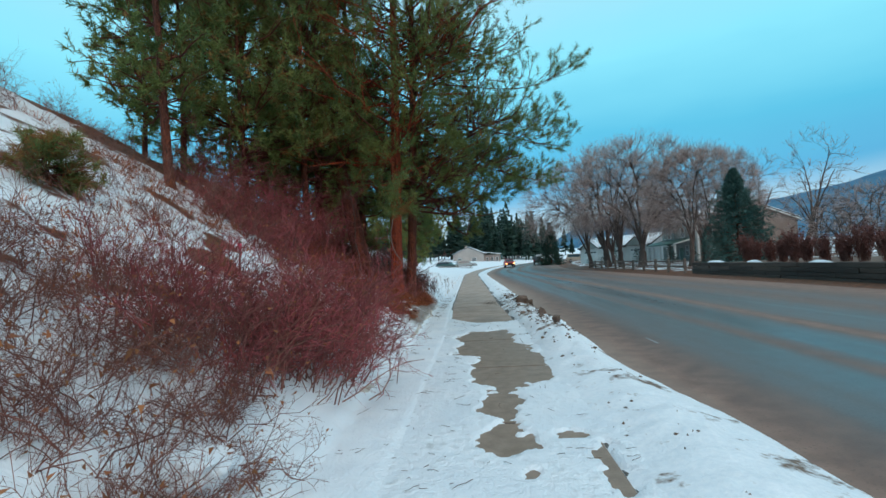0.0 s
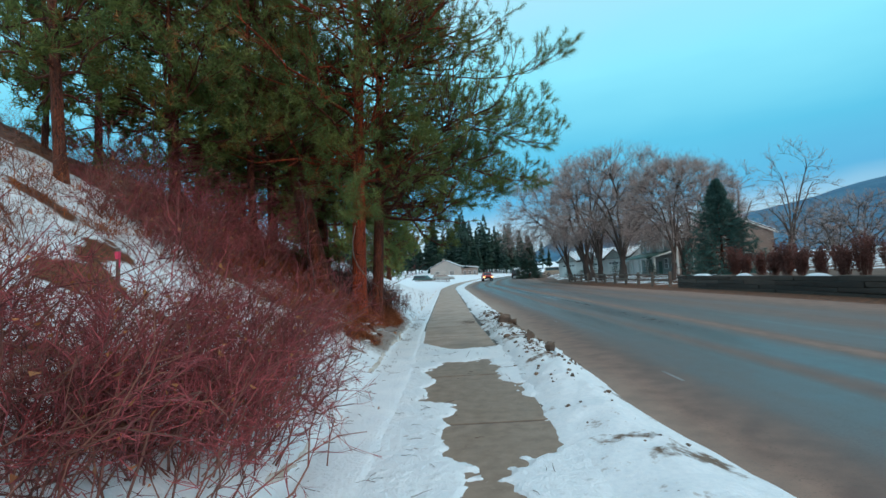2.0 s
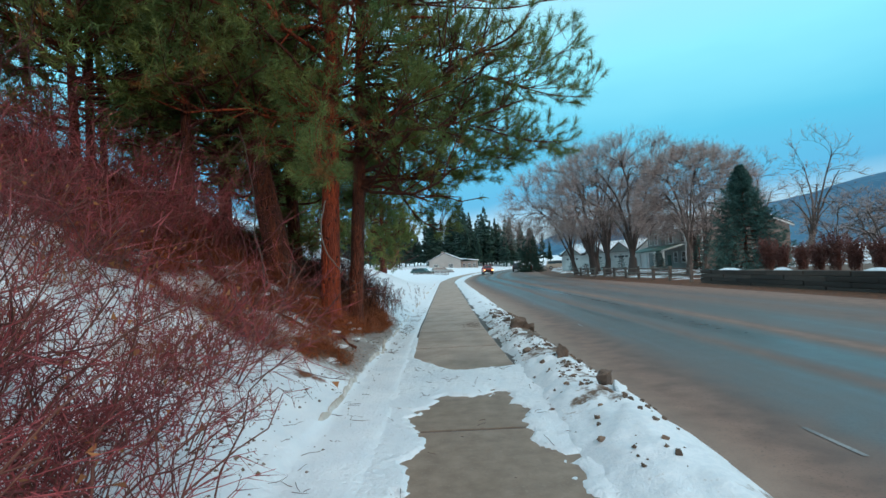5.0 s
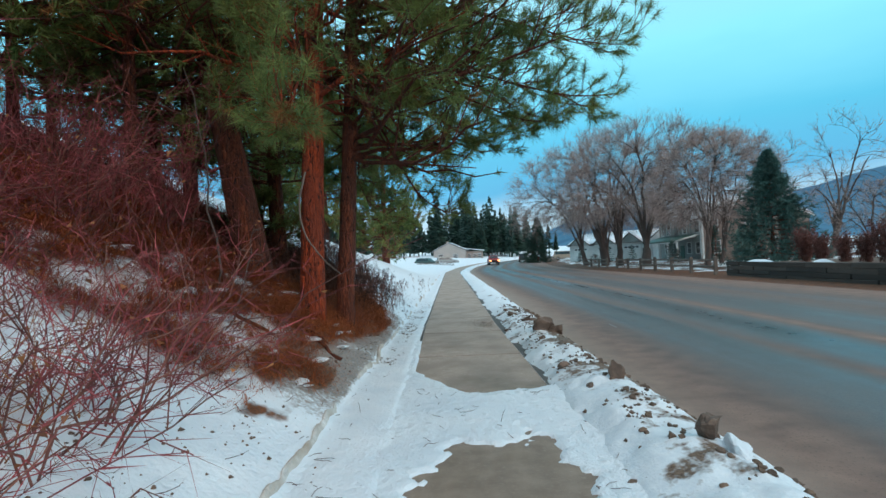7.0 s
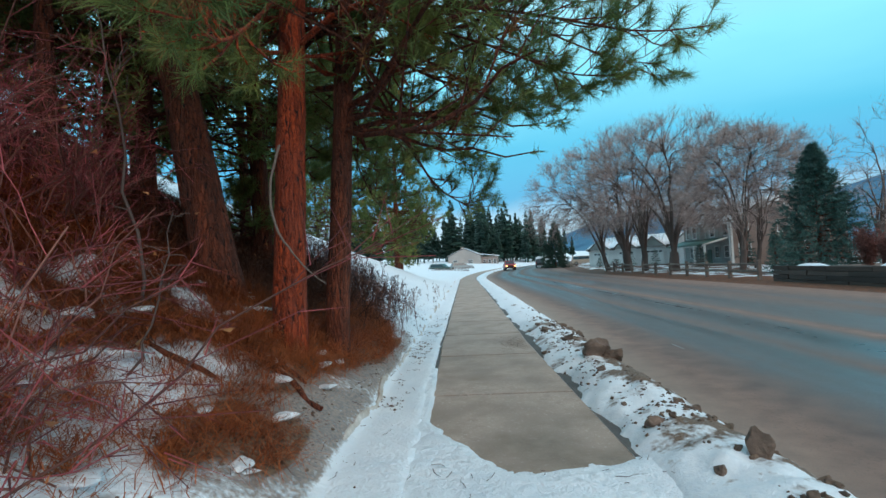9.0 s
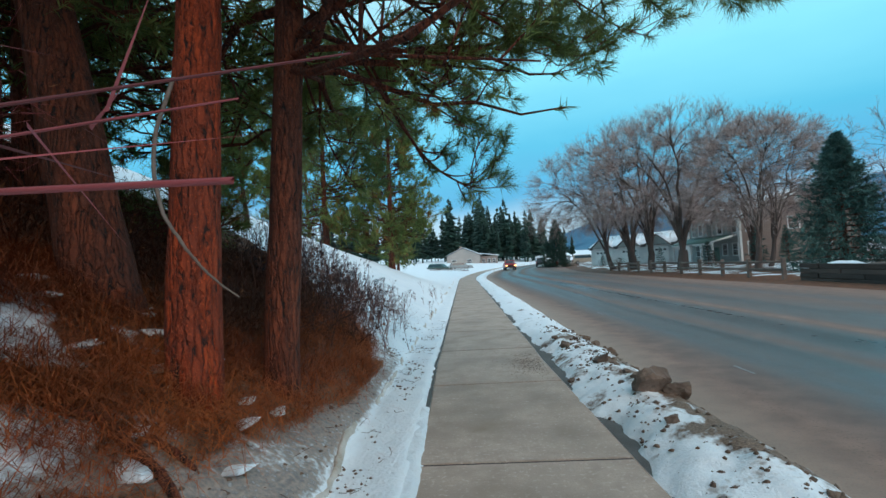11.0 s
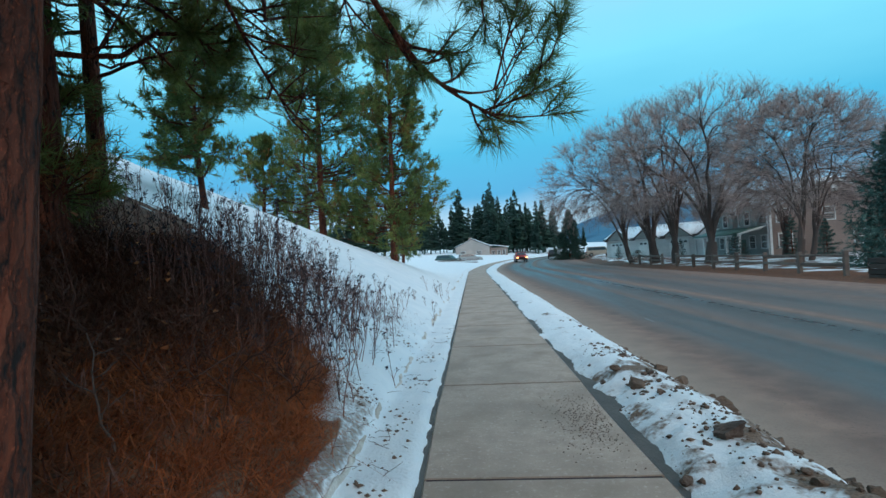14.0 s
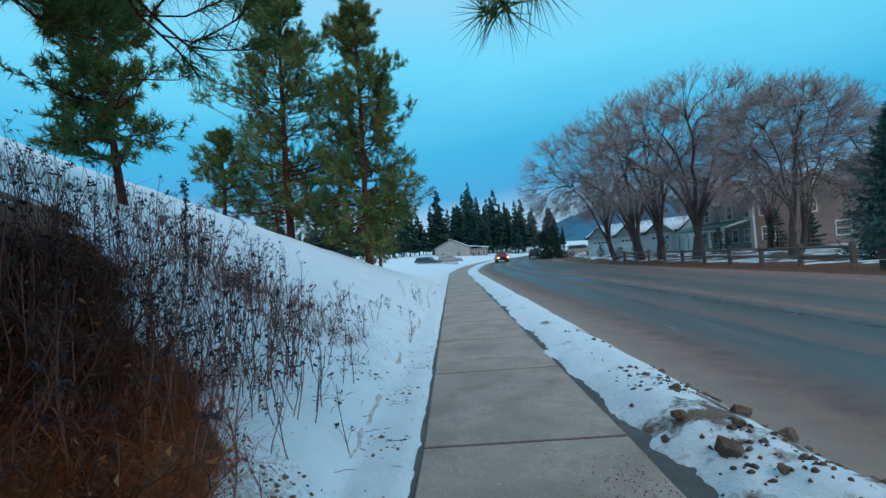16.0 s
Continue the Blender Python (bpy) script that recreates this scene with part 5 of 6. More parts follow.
def build_far_woods():
    rng = np.random.RandomState(9)
    Vs, Fs, Ts, off = [], [], [], 0
    for i in range(240):
        y = rng.uniform(160, 250)
        x = rng.uniform(-75, 40) if i < 110 else rng.normal(8, 9)
        h = rng.choice([rng.uniform(7, 12), rng.uniform(12, 21)]) * (0.8 + 0.5 * vn(x, y, 14, 81)) * (1 - 0.35 * ss(18, 40, x))
        w = h * rng.uniform(0.42, 0.62)
        n = 110
        rel = rng.power(1.1, n) * 0.97
        az = rng.uniform(0, 2 * np.pi, n)
        L = w / 2 * (1 - rel) ** 0.8 * rng.uniform(0.6, 1.1, n) + 0.1
        tip = np.stack([np.cos(az) * L, np.sin(az) * L, h * (0.06 + 0.94 * rel) - 0.12 * L], -1)
        root = np.stack([0 * az, 0 * az, h * (0.06 + 0.94 * rel) + 0.25], -1)
        side = np.stack([-np.sin(az), np.cos(az), 0 * az], -1) * (0.28 + 0.16 * L)[:, None]
        mid = (tip + root) / 2
        down = np.array([0, 0, -0.35])
        base = np.array([x, y, float(ground_z(x, y)) + 1.0])
        V = np.stack([root, mid - side + down, tip, mid + side + down, mid + down * 2.2], 1).reshape(-1, 3) + base
        k = np.arange(n)[:, None] * 5 + off
        Vs.append(V)
        Fs.append(np.concatenate([k + np.array([[0, 1, 2]]), k + np.array([[0, 2, 3]]), k + np.array([[0, 4, 2]])]))
        off += len(V)
        Ts.append((np.array([[base + [0, 0, -1.5], base + [0, 0, h * 0.5], base + [0, 0, h]]]), np.array([[0.22, 0.12, 0.02]])))
    tv, tf = join([tubes(p, r, 4) for p, r in Ts])
    V = np.concatenate(Vs + [tv])
    tagged(mesh("woods", V, [np.concatenate(Fs), tf[0] + off], M_FIR), "dark green conifer woods beyond the houses", "woods", kind="stuff")


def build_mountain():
    m, nt, bsdf = shader("haze_blue_mountain")
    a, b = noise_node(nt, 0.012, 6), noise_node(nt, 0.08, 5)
    # the blue of distant haze is put into the woods' base colour
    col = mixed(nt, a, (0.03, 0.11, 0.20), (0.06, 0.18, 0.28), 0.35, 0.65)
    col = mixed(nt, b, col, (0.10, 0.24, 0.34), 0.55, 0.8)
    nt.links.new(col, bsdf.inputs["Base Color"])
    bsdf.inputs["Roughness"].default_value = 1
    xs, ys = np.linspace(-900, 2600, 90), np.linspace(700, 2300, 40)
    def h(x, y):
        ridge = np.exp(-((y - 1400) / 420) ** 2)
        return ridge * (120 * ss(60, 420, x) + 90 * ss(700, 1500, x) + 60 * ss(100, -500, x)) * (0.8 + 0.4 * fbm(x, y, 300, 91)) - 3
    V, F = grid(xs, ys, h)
    tagged(mesh("backdrop", V, F, m, smooth=True), "wooded mountainside in the distance, coloured blue for haze", "mountain", kind="structure")


# ---- wall, hedge and fence across the road ----
def build_wall():
    rng = random.Random(3)
    wall = thing("retaining_wall", pose(14.3, 0, 0), "low retaining wall of stacked black timbers", "wall", kind="structure")
    for row in range(4):
        y = 34.0 - (1.2 if row % 2 else 0)
        z = -0.1 + row * 0.21
        if row % 2:
            part("timber", box((0.01 * row, 32.85, z), (0.3, 34.0, z + 0.2), 0.012, 0.012, rng), M_TIMBER, wall)
        while y > -2:
            L = 2.4
            part("timber", box((0.012 * row + rng.uniform(0, 0.05), y - L + 0.015, z), (0.3, y, z + 0.2), 0.015, 0.016, rng), M_TIMBER, wall)
            y -= L
    soil = surface("garden_soil", (0.10, 0.06, 0.045), (0.22, 0.15, 0.11), 2, 25, 0.9, 0.5)
    xs, ys = np.linspace(14.62, 26, 24), np.linspace(-2, 34.0, 60)
    V, F = grid(xs, ys, lambda x, y: 0.66 + 0.10 * (fbm(x, y, 1.5, 95) - 0.5) - ss(33.2, 34.0, y) * 0.5 * ss(14.9, 16, x) - ss(22, 26, x) * 0.9)
    tagged(mesh("terrace", V, F, soil, smooth=True), "brown soil terrace behind the timber wall", "ground", kind="structure")
    # snow lying along the top of the wall
    for i, (a, b) in enumerate(((31.2, 33.6), (27.6, 28.6), (22.2, 23.6), (17.0, 19.4), (11.5, 13.0))):
        xs, ys = np.linspace(14.7, 15.6, 12), np.linspace(a, b, 24)
        def cap(x, y, a=a, b=b):
            return 0.62 + 0.18 * np.clip(1 - ((x - 15.15) / 0.45) ** 2 - ((y - (a + b) / 2) / ((b - a) / 2)) ** 2, -0.2, 1) + 0.05 * fbm(x, y, 0.4, 97)
        V, F = grid(xs, ys, cap, lambda x, y: cap(x, y) > 0.64)
        tagged(mesh("snow_patch", V, F, M_SNOW, smooth=True), "patch of old snow on the terrace", "snow", kind="stuff")


def build_hedge():
    rng = np.random.RandomState(4)
    m = surface("brown_hedge", (0.12, 0.045, 0.04), (0.24, 0.09, 0.075), 1.5, 15, 0.9, 0, islands=0.4)
    first = None
    y = 30.3
    i = 0
    while y > 4:
        h = rng.uniform(1.05, 1.55)
        if i < 4:
            ob = thing("hedge_shrub", pose(16.0, y, 0.62), "winter-brown columnar hedge shrub on the terrace", "shrub", "hedge shrubs")
            n = 70
            p0 = np.column_stack([rng.normal(0, 0.1, (n, 2)), rng.uniform(-0.05, 0.25, n)])
            az = rng.uniform(0, 2 * np.pi, n)
            d = unit(np.stack([np.cos(az) * 0.22, np.sin(az) * 0.22, np.ones(n)], -1))
            P = curve(p0, d, h * rng.uniform(0.6, 1.0, n), 5, rng, 0, 0.05)
            R = np.tile(np.linspace(0.012, 0.005, 5), (n, 1))
            Q, RQ = sprout(P, R, 9, 0.1, 1, 0.22, (20, 50), rng, 3, 0.1, 0.4, 0.6, 0.1, 0.5, 0.006)
            mesh("stem", *tubes(P, R, 3), M_TWIG_BROWN, ob)
            V, F = needles(np.concatenate([Q[:, -1], Q[:, 1]]), np.tile(unit(Q[:, -1] - Q[:, 0]), (2, 1)), 3, 0.11, 0.032, rng)
            mesh("foliage", V, F, m, ob, "dry rust-brown foliage")
            first = (first or []) + [ob]
        else:
            copy_thing(first[i % 4], pose(16.0 + rng.uniform(-0.15, 0.15), y, 0.62, 0, 0, rng.uniform(0, 360)))
        y -= rng.uniform(0.9, 1.3)
        i += 1


def build_fence():
    rng = random.Random(8)
    fence = thing("rail_fence", pose(14.4, 0, 0.05), "weathered split-rail fence beside the road", "fence")
    ys = [35.2 + 2.9 * i for i in range(11)]
    for i, y in enumerate(ys):
        x = rng.uniform(-0.05, 0.05)
        part("post", box((x - 0.09, y - 0.09, -0.3), (x + 0.09, y + 0.09, 0.92 + rng.uniform(-0.06, 0.06)), 0.02, 0.015, rng), M_RAIL, fence)
        if i + 1 < len(ys) and i not in (6,):
            for z in (0.34, 0.7):
                part("rail", box((x - 0.05, y - 0.05, z + rng.uniform(-0.03, 0.03)), (x + 0.05, ys[i + 1] + 0.05, z + 0.11), 0.02, 0.02, rng), M_RAIL, fence)


# ---- houses ----
M_SIDING = surface("tan_siding", (0.30, 0.22, 0.19), (0.38, 0.28, 0.24), 0.6, 20, 0.8, 0.15)
M_SIDING2 = surface("cream_siding", (0.48, 0.40, 0.36), (0.60, 0.50, 0.45), 0.6, 20, 0.8, 0.15)
M_GREY_SIDING = surface("grey_siding", (0.30, 0.33, 0.32), (0.42, 0.45, 0.43), 0.6, 20, 0.8, 0.15)
M_WHITE = surface("white_paint", (0.62, 0.63, 0.62), (0.78, 0.78, 0.76), 0.8, 20, 0.6, 0.1)
M_GREEN = surface("green_trim", (0.05, 0.11, 0.09), (0.09, 0.17, 0.14), 0.8, 20, 0.6, 0.1)
M_ROOF = surface("dark_shingle", (0.07, 0.07, 0.075), (0.13, 0.125, 0.12), 1.2, 20, 0.9, 0.4)


def glass_material():
    m, nt, bsdf = shader("window_glass")
    bsdf.inputs["Base Color"].default_value = (0.03, 0.04, 0.05, 1)
    bsdf.inputs["Roughness"].default_value = 0.08
    bsdf.inputs["Specular IOR Level"].default_value = 0.8
    return m


M_GLASS = glass_material()


def window(parent, m, w, h, trim=None):
    """A sash window whose pane faces local -y, its middle at the pose m (in the parent's frame)."""
    win = part("window", box((-w / 2, 0.02, -h / 2), (w / 2, 0.06, h / 2)), M_GLASS, parent)
    win.matrix_local = m
    t = 0.1
    bm = bmesh.new()
    for lo, hi in (((-w / 2 - t, -0.04, h / 2), (w / 2 + t, 0.05, h / 2 + t)), ((-w / 2 - t, -0.06, -h / 2 - t), (w / 2 + t, 0.05, -h / 2)), ((-w / 2 - t, -0.04, -h / 2), (-w / 2, 0.05, h / 2)), ((w / 2, -0.04, -h / 2), (w / 2 + t, 0.05, h / 2)), ((-w / 2, -0.01, -0.03), (w / 2, 0.05, 0.03))):
        b2 = box(lo, hi)
        tmp = bpy.data.meshes.new("tmp")
        b2.to_mesh(tmp)
        bm.from_mesh(tmp)
        b2.free()
    part("window_frame", bm, trim or M_WHITE, win)
    return win


def siding_wall(parent, outline, depth, m, material, boards=True, name="wall"):
    """A gabled or plain wall slab with clapboards on its local -y face."""
    w = part(name, prism(outline, depth), material, parent)
    w.matrix_local = m
    if boards:
        xs = [p[0] for p in outline]
        zs = [p[1] for p in outline]
        z = min(zs) + 0.05
        while z < max(zs) - 0.1:
            cut = []
            n = len(outline)
            for i in range(n):
                (x0, z0), (x1, z1) = outline[i], outline[(i + 1) % n]
                if (z0 - z) * (z1 - z) < 0:
                    cut.append(x0 + (x1 - x0) * (z - z0) / (z1 - z0))
            if len(cut) >= 2:
                a, b = min(cut), max(cut)
                V = np.array([(a, -0.003, z + 0.17), (b, -0.003, z + 0.17), (b, -0.03, z), (a, -0.03, z), (a, -0.003, z), (b, -0.003, z)])
                mesh("clapboard", V, np.array([(0, 3, 2, 1), (3, 4, 5, 2)]), material, w)
            z += 0.18
    return w


def gable_roof(parent, x0, x1, y0, y1, eave, ridge, along, material, over=0.35, snow=True, m=None):
    """Two sloping slabs over a box; along: 'x' or 'y', the way the ridge runs."""
    for sgn in (-1, 1):
        if along == "y":
            mid, half, a, b = (x0 + x1) / 2, (x1 - x0) / 2, y0 - over, y1 + over
        else:
            mid, half, a, b = (y0 + y1) / 2, (y1 - y0) / 2, x0 - over, x1 + over
        slope = (ridge - eave) / half
        run = half + over
        for name, lift, thick, mt, inset in (("roof", 0.0, 0.16, material, 0), ("snow", 0.165, 0.10, M_SNOW, 0.12)):
            if name == "snow" and not snow:
                continue
            r = run - inset
            zr, ze = ridge + lift, ridge - slope * r + lift
            pts = [(0, zr), (r, ze), (r, ze + thick), (0, zr + thick)]
            V = []
            for q in (a + inset, b - inset):
                for u, z in pts:
                    V.append((mid + sgn * u, q, z) if along == "y" else (q, mid + sgn * u, z))
            F = [(0, 1, 2, 3), (7, 6, 5, 4), (0, 4, 5, 1), (1, 5, 6, 2), (2, 6, 7, 3), (3, 7, 4, 0)]
            mesh(name, np.array(V), np.array(F), mt, parent, "snow lying on the roof" if name == "snow" else "")


def slab(name, corners, thick, material, parent, label=""):
    """A sloping slab: four corners, pushed up by its thickness."""
    V = [tuple(p) for p in corners] + [(a, b, c + thick) for a, b, c in corners]
    return mesh(name, np.array(V), np.array([(0, 1, 2, 3), (7, 6, 5, 4), (0, 4, 5, 1), (1, 5, 6, 2), (2, 6, 7, 3), (3, 7, 4, 0)]), material, parent, label)


def build_big_house():
    """Two storeys, a broad tan gable end, gabled bays and a porch on the front that faces the road."""
    h = thing("house", pose(28.5, 65.3, 0.05, 0, 0, 0), "two-storey tan house with green porch and snowy roof", "house")
    W, D, E, RZ = 12.4, 12.0, 4.9, 7.5
    siding_wall(h, [(0, -0.8), (W, -0.8), (W, E), (W / 2, RZ), (0, E)], 0.2, pose(0, 0, 0), M_SIDING)
    siding_wall(h, [(0, -0.8), (D - 0.4, -0.8), (D - 0.4, E), (0, E)], 0.2, pose(0, D - 0.2, 0, 0, 0, -90), M_GREY_SIDING)
    siding_wall(h, [(0, -0.8), (D - 0.4, -0.8), (D - 0.4, E), (0, E)], 0.2, pose(W, 0.2, 0, 0, 0, 90), M_SIDING, False)
    siding_wall(h, [(0, -0.8), (W, -0.8), (W, E), (W / 2, RZ), (0, E)], 0.2, pose(W, D, 0, 0, 0, 180), M_SIDING, False)
    gable_roof(h, 0, W, 0, D, E, RZ, "y", M_ROOF)
    part("corner_board", box((-0.08, -0.08, -0.8), (0.16, 0.02, E)), M_WHITE, h)
    slope = (RZ - E) / (W / 2)
    for sgn in (-1, 1):
        m = W / 2
        slab("rake_board", [(m, -0.42, RZ - 0.22), (m, -0.36, RZ - 0.22), (m + sgn * (m + 0.35), -0.36, RZ - 0.22 - slope * (m + 0.35)), (m + sgn * (m + 0.35), -0.42, RZ - 0.22 - slope * (m + 0.35))], 0.2, M_WHITE, h)
    bm = bmesh.new()
    bmesh.ops.create_cone(bm, cap_ends=True, segments=24, radius1=0.36, radius2=0.36, depth=0.06, matrix=Matrix.Translation((W / 2, -0.05, RZ - 1.0)) @ Matrix.Rotation(radians(90), 4, "X"))
    part("gable_vent", bm, M_WHITE, h, "white round vent in the gable")
    for x, z, w, t in ((1.25, 4.05, 1.15, 1.25), (1.4, 1.55, 1.2, 1.35), (5.6, 4.05, 1.1, 1.2), (8.6, 1.6, 1.4, 1.3)):
        window(h, pose(x, -0.04, z), w, t)
    for y, z in ((1.0, 4.0), (1.0, 1.5), (3.2, 1.5), (7.2, 1.5), (9.8, 1.5), (5.3, 4.0), (10.6, 4.0)):
        window(h, pose(-0.04, y, z, 0, 0, -90), 1.0, 1.25)
    part("front_door", box((-0.08, 4.6, -0.3), (0.02, 5.6, 1.85), 0.01), M_GREEN, h)
    # two gabled bays that break the eaves
    for y in (3.0, 7.6):
        siding_wall(h, [(-1.5, 2.7), (1.5, 2.7), (1.5, E), (0, E + 1.55), (-1.5, E)], 3.2, pose(-0.55, y, 0, 0, 0, -90), M_GREY_SIDING, name="bay")
        window(h, pose(-0.60, y, 4.0, 0, 0, -90), 1.0, 1.3)
        for sgn in (-1, 1):
            pts = [(-0.85, y, E + 1.6), (2.8, y, E + 1.6), (2.8, y + sgn * 1.8, E - 0.26), (-0.85, y + sgn * 1.8, E - 0.26)]
            slab("bay_roof", pts, 0.14, M_ROOF, h)
            slab("snow", [(a + (0.12 if a < 0 else 0), b - sgn * (0.1 if b != y else 0), c + 0.145) for a, b, c in pts], 0.09, M_SNOW, h, "snow lying on the roof")
            slab("rake_board", [(-0.92, y, E + 1.4), (-0.86, y, E + 1.4), (-0.86, y + sgn * 1.8, E - 0.46), (-0.92, y + sgn * 1.8, E - 0.46)], 0.2, M_WHITE, h)
    # porch
    slab("porch_roof", [(-0.56, 0.5, 3.0), (-0.56, 11.0, 3.0), (-2.9, 11.0, 2.35), (-2.9, 0.5, 2.35)], 0.12, M_GREEN, h, "green porch roof")
    slab("porch_fascia", [(-0.1, 0.40, 3.0), (-0.1, 0.49, 3.0), (-2.95, 0.49, 2.26), (-2.95, 0.40, 2.26)], 0.2, M_WHITE, h)
    part("porch_floor", box((-2.8, 0.6, -0.8), (-0.02, 10.9, -0.3)), M_RAIL, h)
    for y in (0.75, 3.3, 5.9, 8.4, 10.8):
        part("porch_post", box((-2.75, y - 0.11, -0.3), (-2.53, y + 0.11, 2.4), 0.01), M_WHITE, h)
    part("porch_beam", box((-2.8, 0.6, 2.2), (-2.5, 10.9, 2.38)), M_WHITE, h)
    part("gutter", box((-0.46, -0.3, E - 0.22), (-0.34, 1.2, E - 0.1)), M_WHITE, h)
    part("downspout", box((-0.18, 0.06, -0.3), (-0.09, 0.16, E - 0.2)), M_WHITE, h)


def build_garage():
    """A long white garage: three overhead doors under three small snowy gables."""
    turn = math.degrees(math.atan2(-9.2, 8.4))
    g = thing("garage", pose(18.5, 89.3, 0.25, 0, 0, turn), "long white garage with three gables and snowy roofs", "garage")
    L, D, e, r = 13.2, 8.0, 2.7, 4.3
    siding_wall(g, [(0, -0.8), (L, -0.8), (L, e), (0, e)], 0.2, pose(0, 0, 0), M_WHITE)
    siding_wall(g, [(0, -0.8), (D - 0.4, -0.8), (D - 0.4, e), (D / 2 - 0.2, r), (0, e)], 0.2, pose(0, D - 0.2, 0, 0, 0, -90), M_WHITE)
    siding_wall(g, [(0, -0.8), (D - 0.4, -0.8), (D - 0.4, e), (D / 2 - 0.2, r), (0, e)], 0.2, pose(L, 0.2, 0, 0, 0, 90), M_WHITE)
    siding_wall(g, [(0, -0.8), (L, -0.8), (L, e), (0, e)], 0.2, pose(L, D, 0, 0, 0, 180), M_WHITE, False)
    gable_roof(g, 0, L, 0, D, e, r, "x", M_ROOF)
    for x in (2.2, 6.6, 11.0):
        siding_wall(g, [(-1.7, e - 0.1), (1.7, e - 0.1), (0, e + 1.25)], 2.6, pose(x, -0.5, 0), M_GREY_SIDING, name="gable")
        for sgn in (-1, 1):
            pts = [(x, -0.75, e + 1.3), (x, 2.6, e + 1.3), (x + sgn * 2.05, 2.6, e - 0.3), (x + sgn * 2.05, -0.75, e - 0.3)]
            slab("gable_roof", pts, 0.12, M_ROOF, g)
            slab("snow", [(a - sgn * (0.1 if a != x else 0), b + (0.1 if b < 0 else 0), c + 0.125) for a, b, c in pts], 0.1, M_SNOW, g, "snow lying on the roof")
        door = part("overhead_door", box((x - 1.35, -0.06, -0.1), (x + 1.35, -0.032, 2.2)), M_WHITE, g)
        for p in range(4):
            part("door_panel", box((x - 1.33, -0.1, -0.08 + p * 0.57), (x + 1.33, -0.062, 0.46 + p * 0.57), 0.01), M_WHITE, door)
        for q in range(4):
            part("pane", box((x - 1.15 + q * 0.6, -0.112, 1.75), (x - 0.75 + q * 0.6, -0.102, 2.0)), M_GLASS, door)
    return g


def build_far_house():
    h = thing("house", pose(-7.0, 145, float(rise(145)) + 0.35, 0, 0, -6), "low cream house with snowy roof beyond the bend", "house")
    W, D, E, RZ = 9.0, 9.0, 2.9, 4.9
    siding_wall(h, [(0, -1), (W, -1), (W, E), (W / 2, RZ), (0, E)], 0.2, pose(0, 0, 0), M_SIDING2)
    siding_wall(h, [(0, -1), (D - 0.4, -1), (D - 0.4, E), (0, E)], 0.2, pose(W, 0.2, 0, 0, 0, 90), M_SIDING2)
    siding_wall(h, [(0, -1), (D - 0.4, -1), (D - 0.4, E), (0, E)], 0.2, pose(0, D - 0.2, 0, 0, 0, -90), M_SIDING2, False)
    siding_wall(h, [(0, -1), (W, -1), (W, E), (W / 2, RZ), (0, E)], 0.2, pose(W, D, 0, 0, 0, 180), M_SIDING2, False)
    gable_roof(h, 0, W, 0, D, E, RZ, "y", M_ROOF, 0.4)
    siding_wall(h, [(0, -1), (4.5, -1), (4.5, 2.4), (0, 2.4)], 4.0, pose(W + 0.02, 3.0, 0), M_SIDING)
    V = [(W, 2.6, 3.2), (W + 4.9, 2.6, 2.5), (W + 4.9, 7.4, 2.5), (W, 7.4, 3.2)]
    V += [(a, b, c + 0.2) for a, b, c in V]
    mesh("porch_roof", np.array(V), np.array([(0, 3, 2, 1), (7, 6, 5, 4)[::-1], (0, 1, 5, 4), (1, 2, 6, 5), (2, 3, 7, 6), (3, 0, 4, 7)]), M_SNOW, h)
    for x in (2.0, 6.2):
        window(h, pose(x, -0.04, 1.2), 1.2, 1.1)
    for x in (0.8, 2.3, 3.7):
        window(h, pose(W + x, 2.96, 1.1), 0.7, 1.1)
    part("chimney", box((3, 5, 3.5), (3.7, 5.7, 5.6), 0.02), M_SIDING, h)


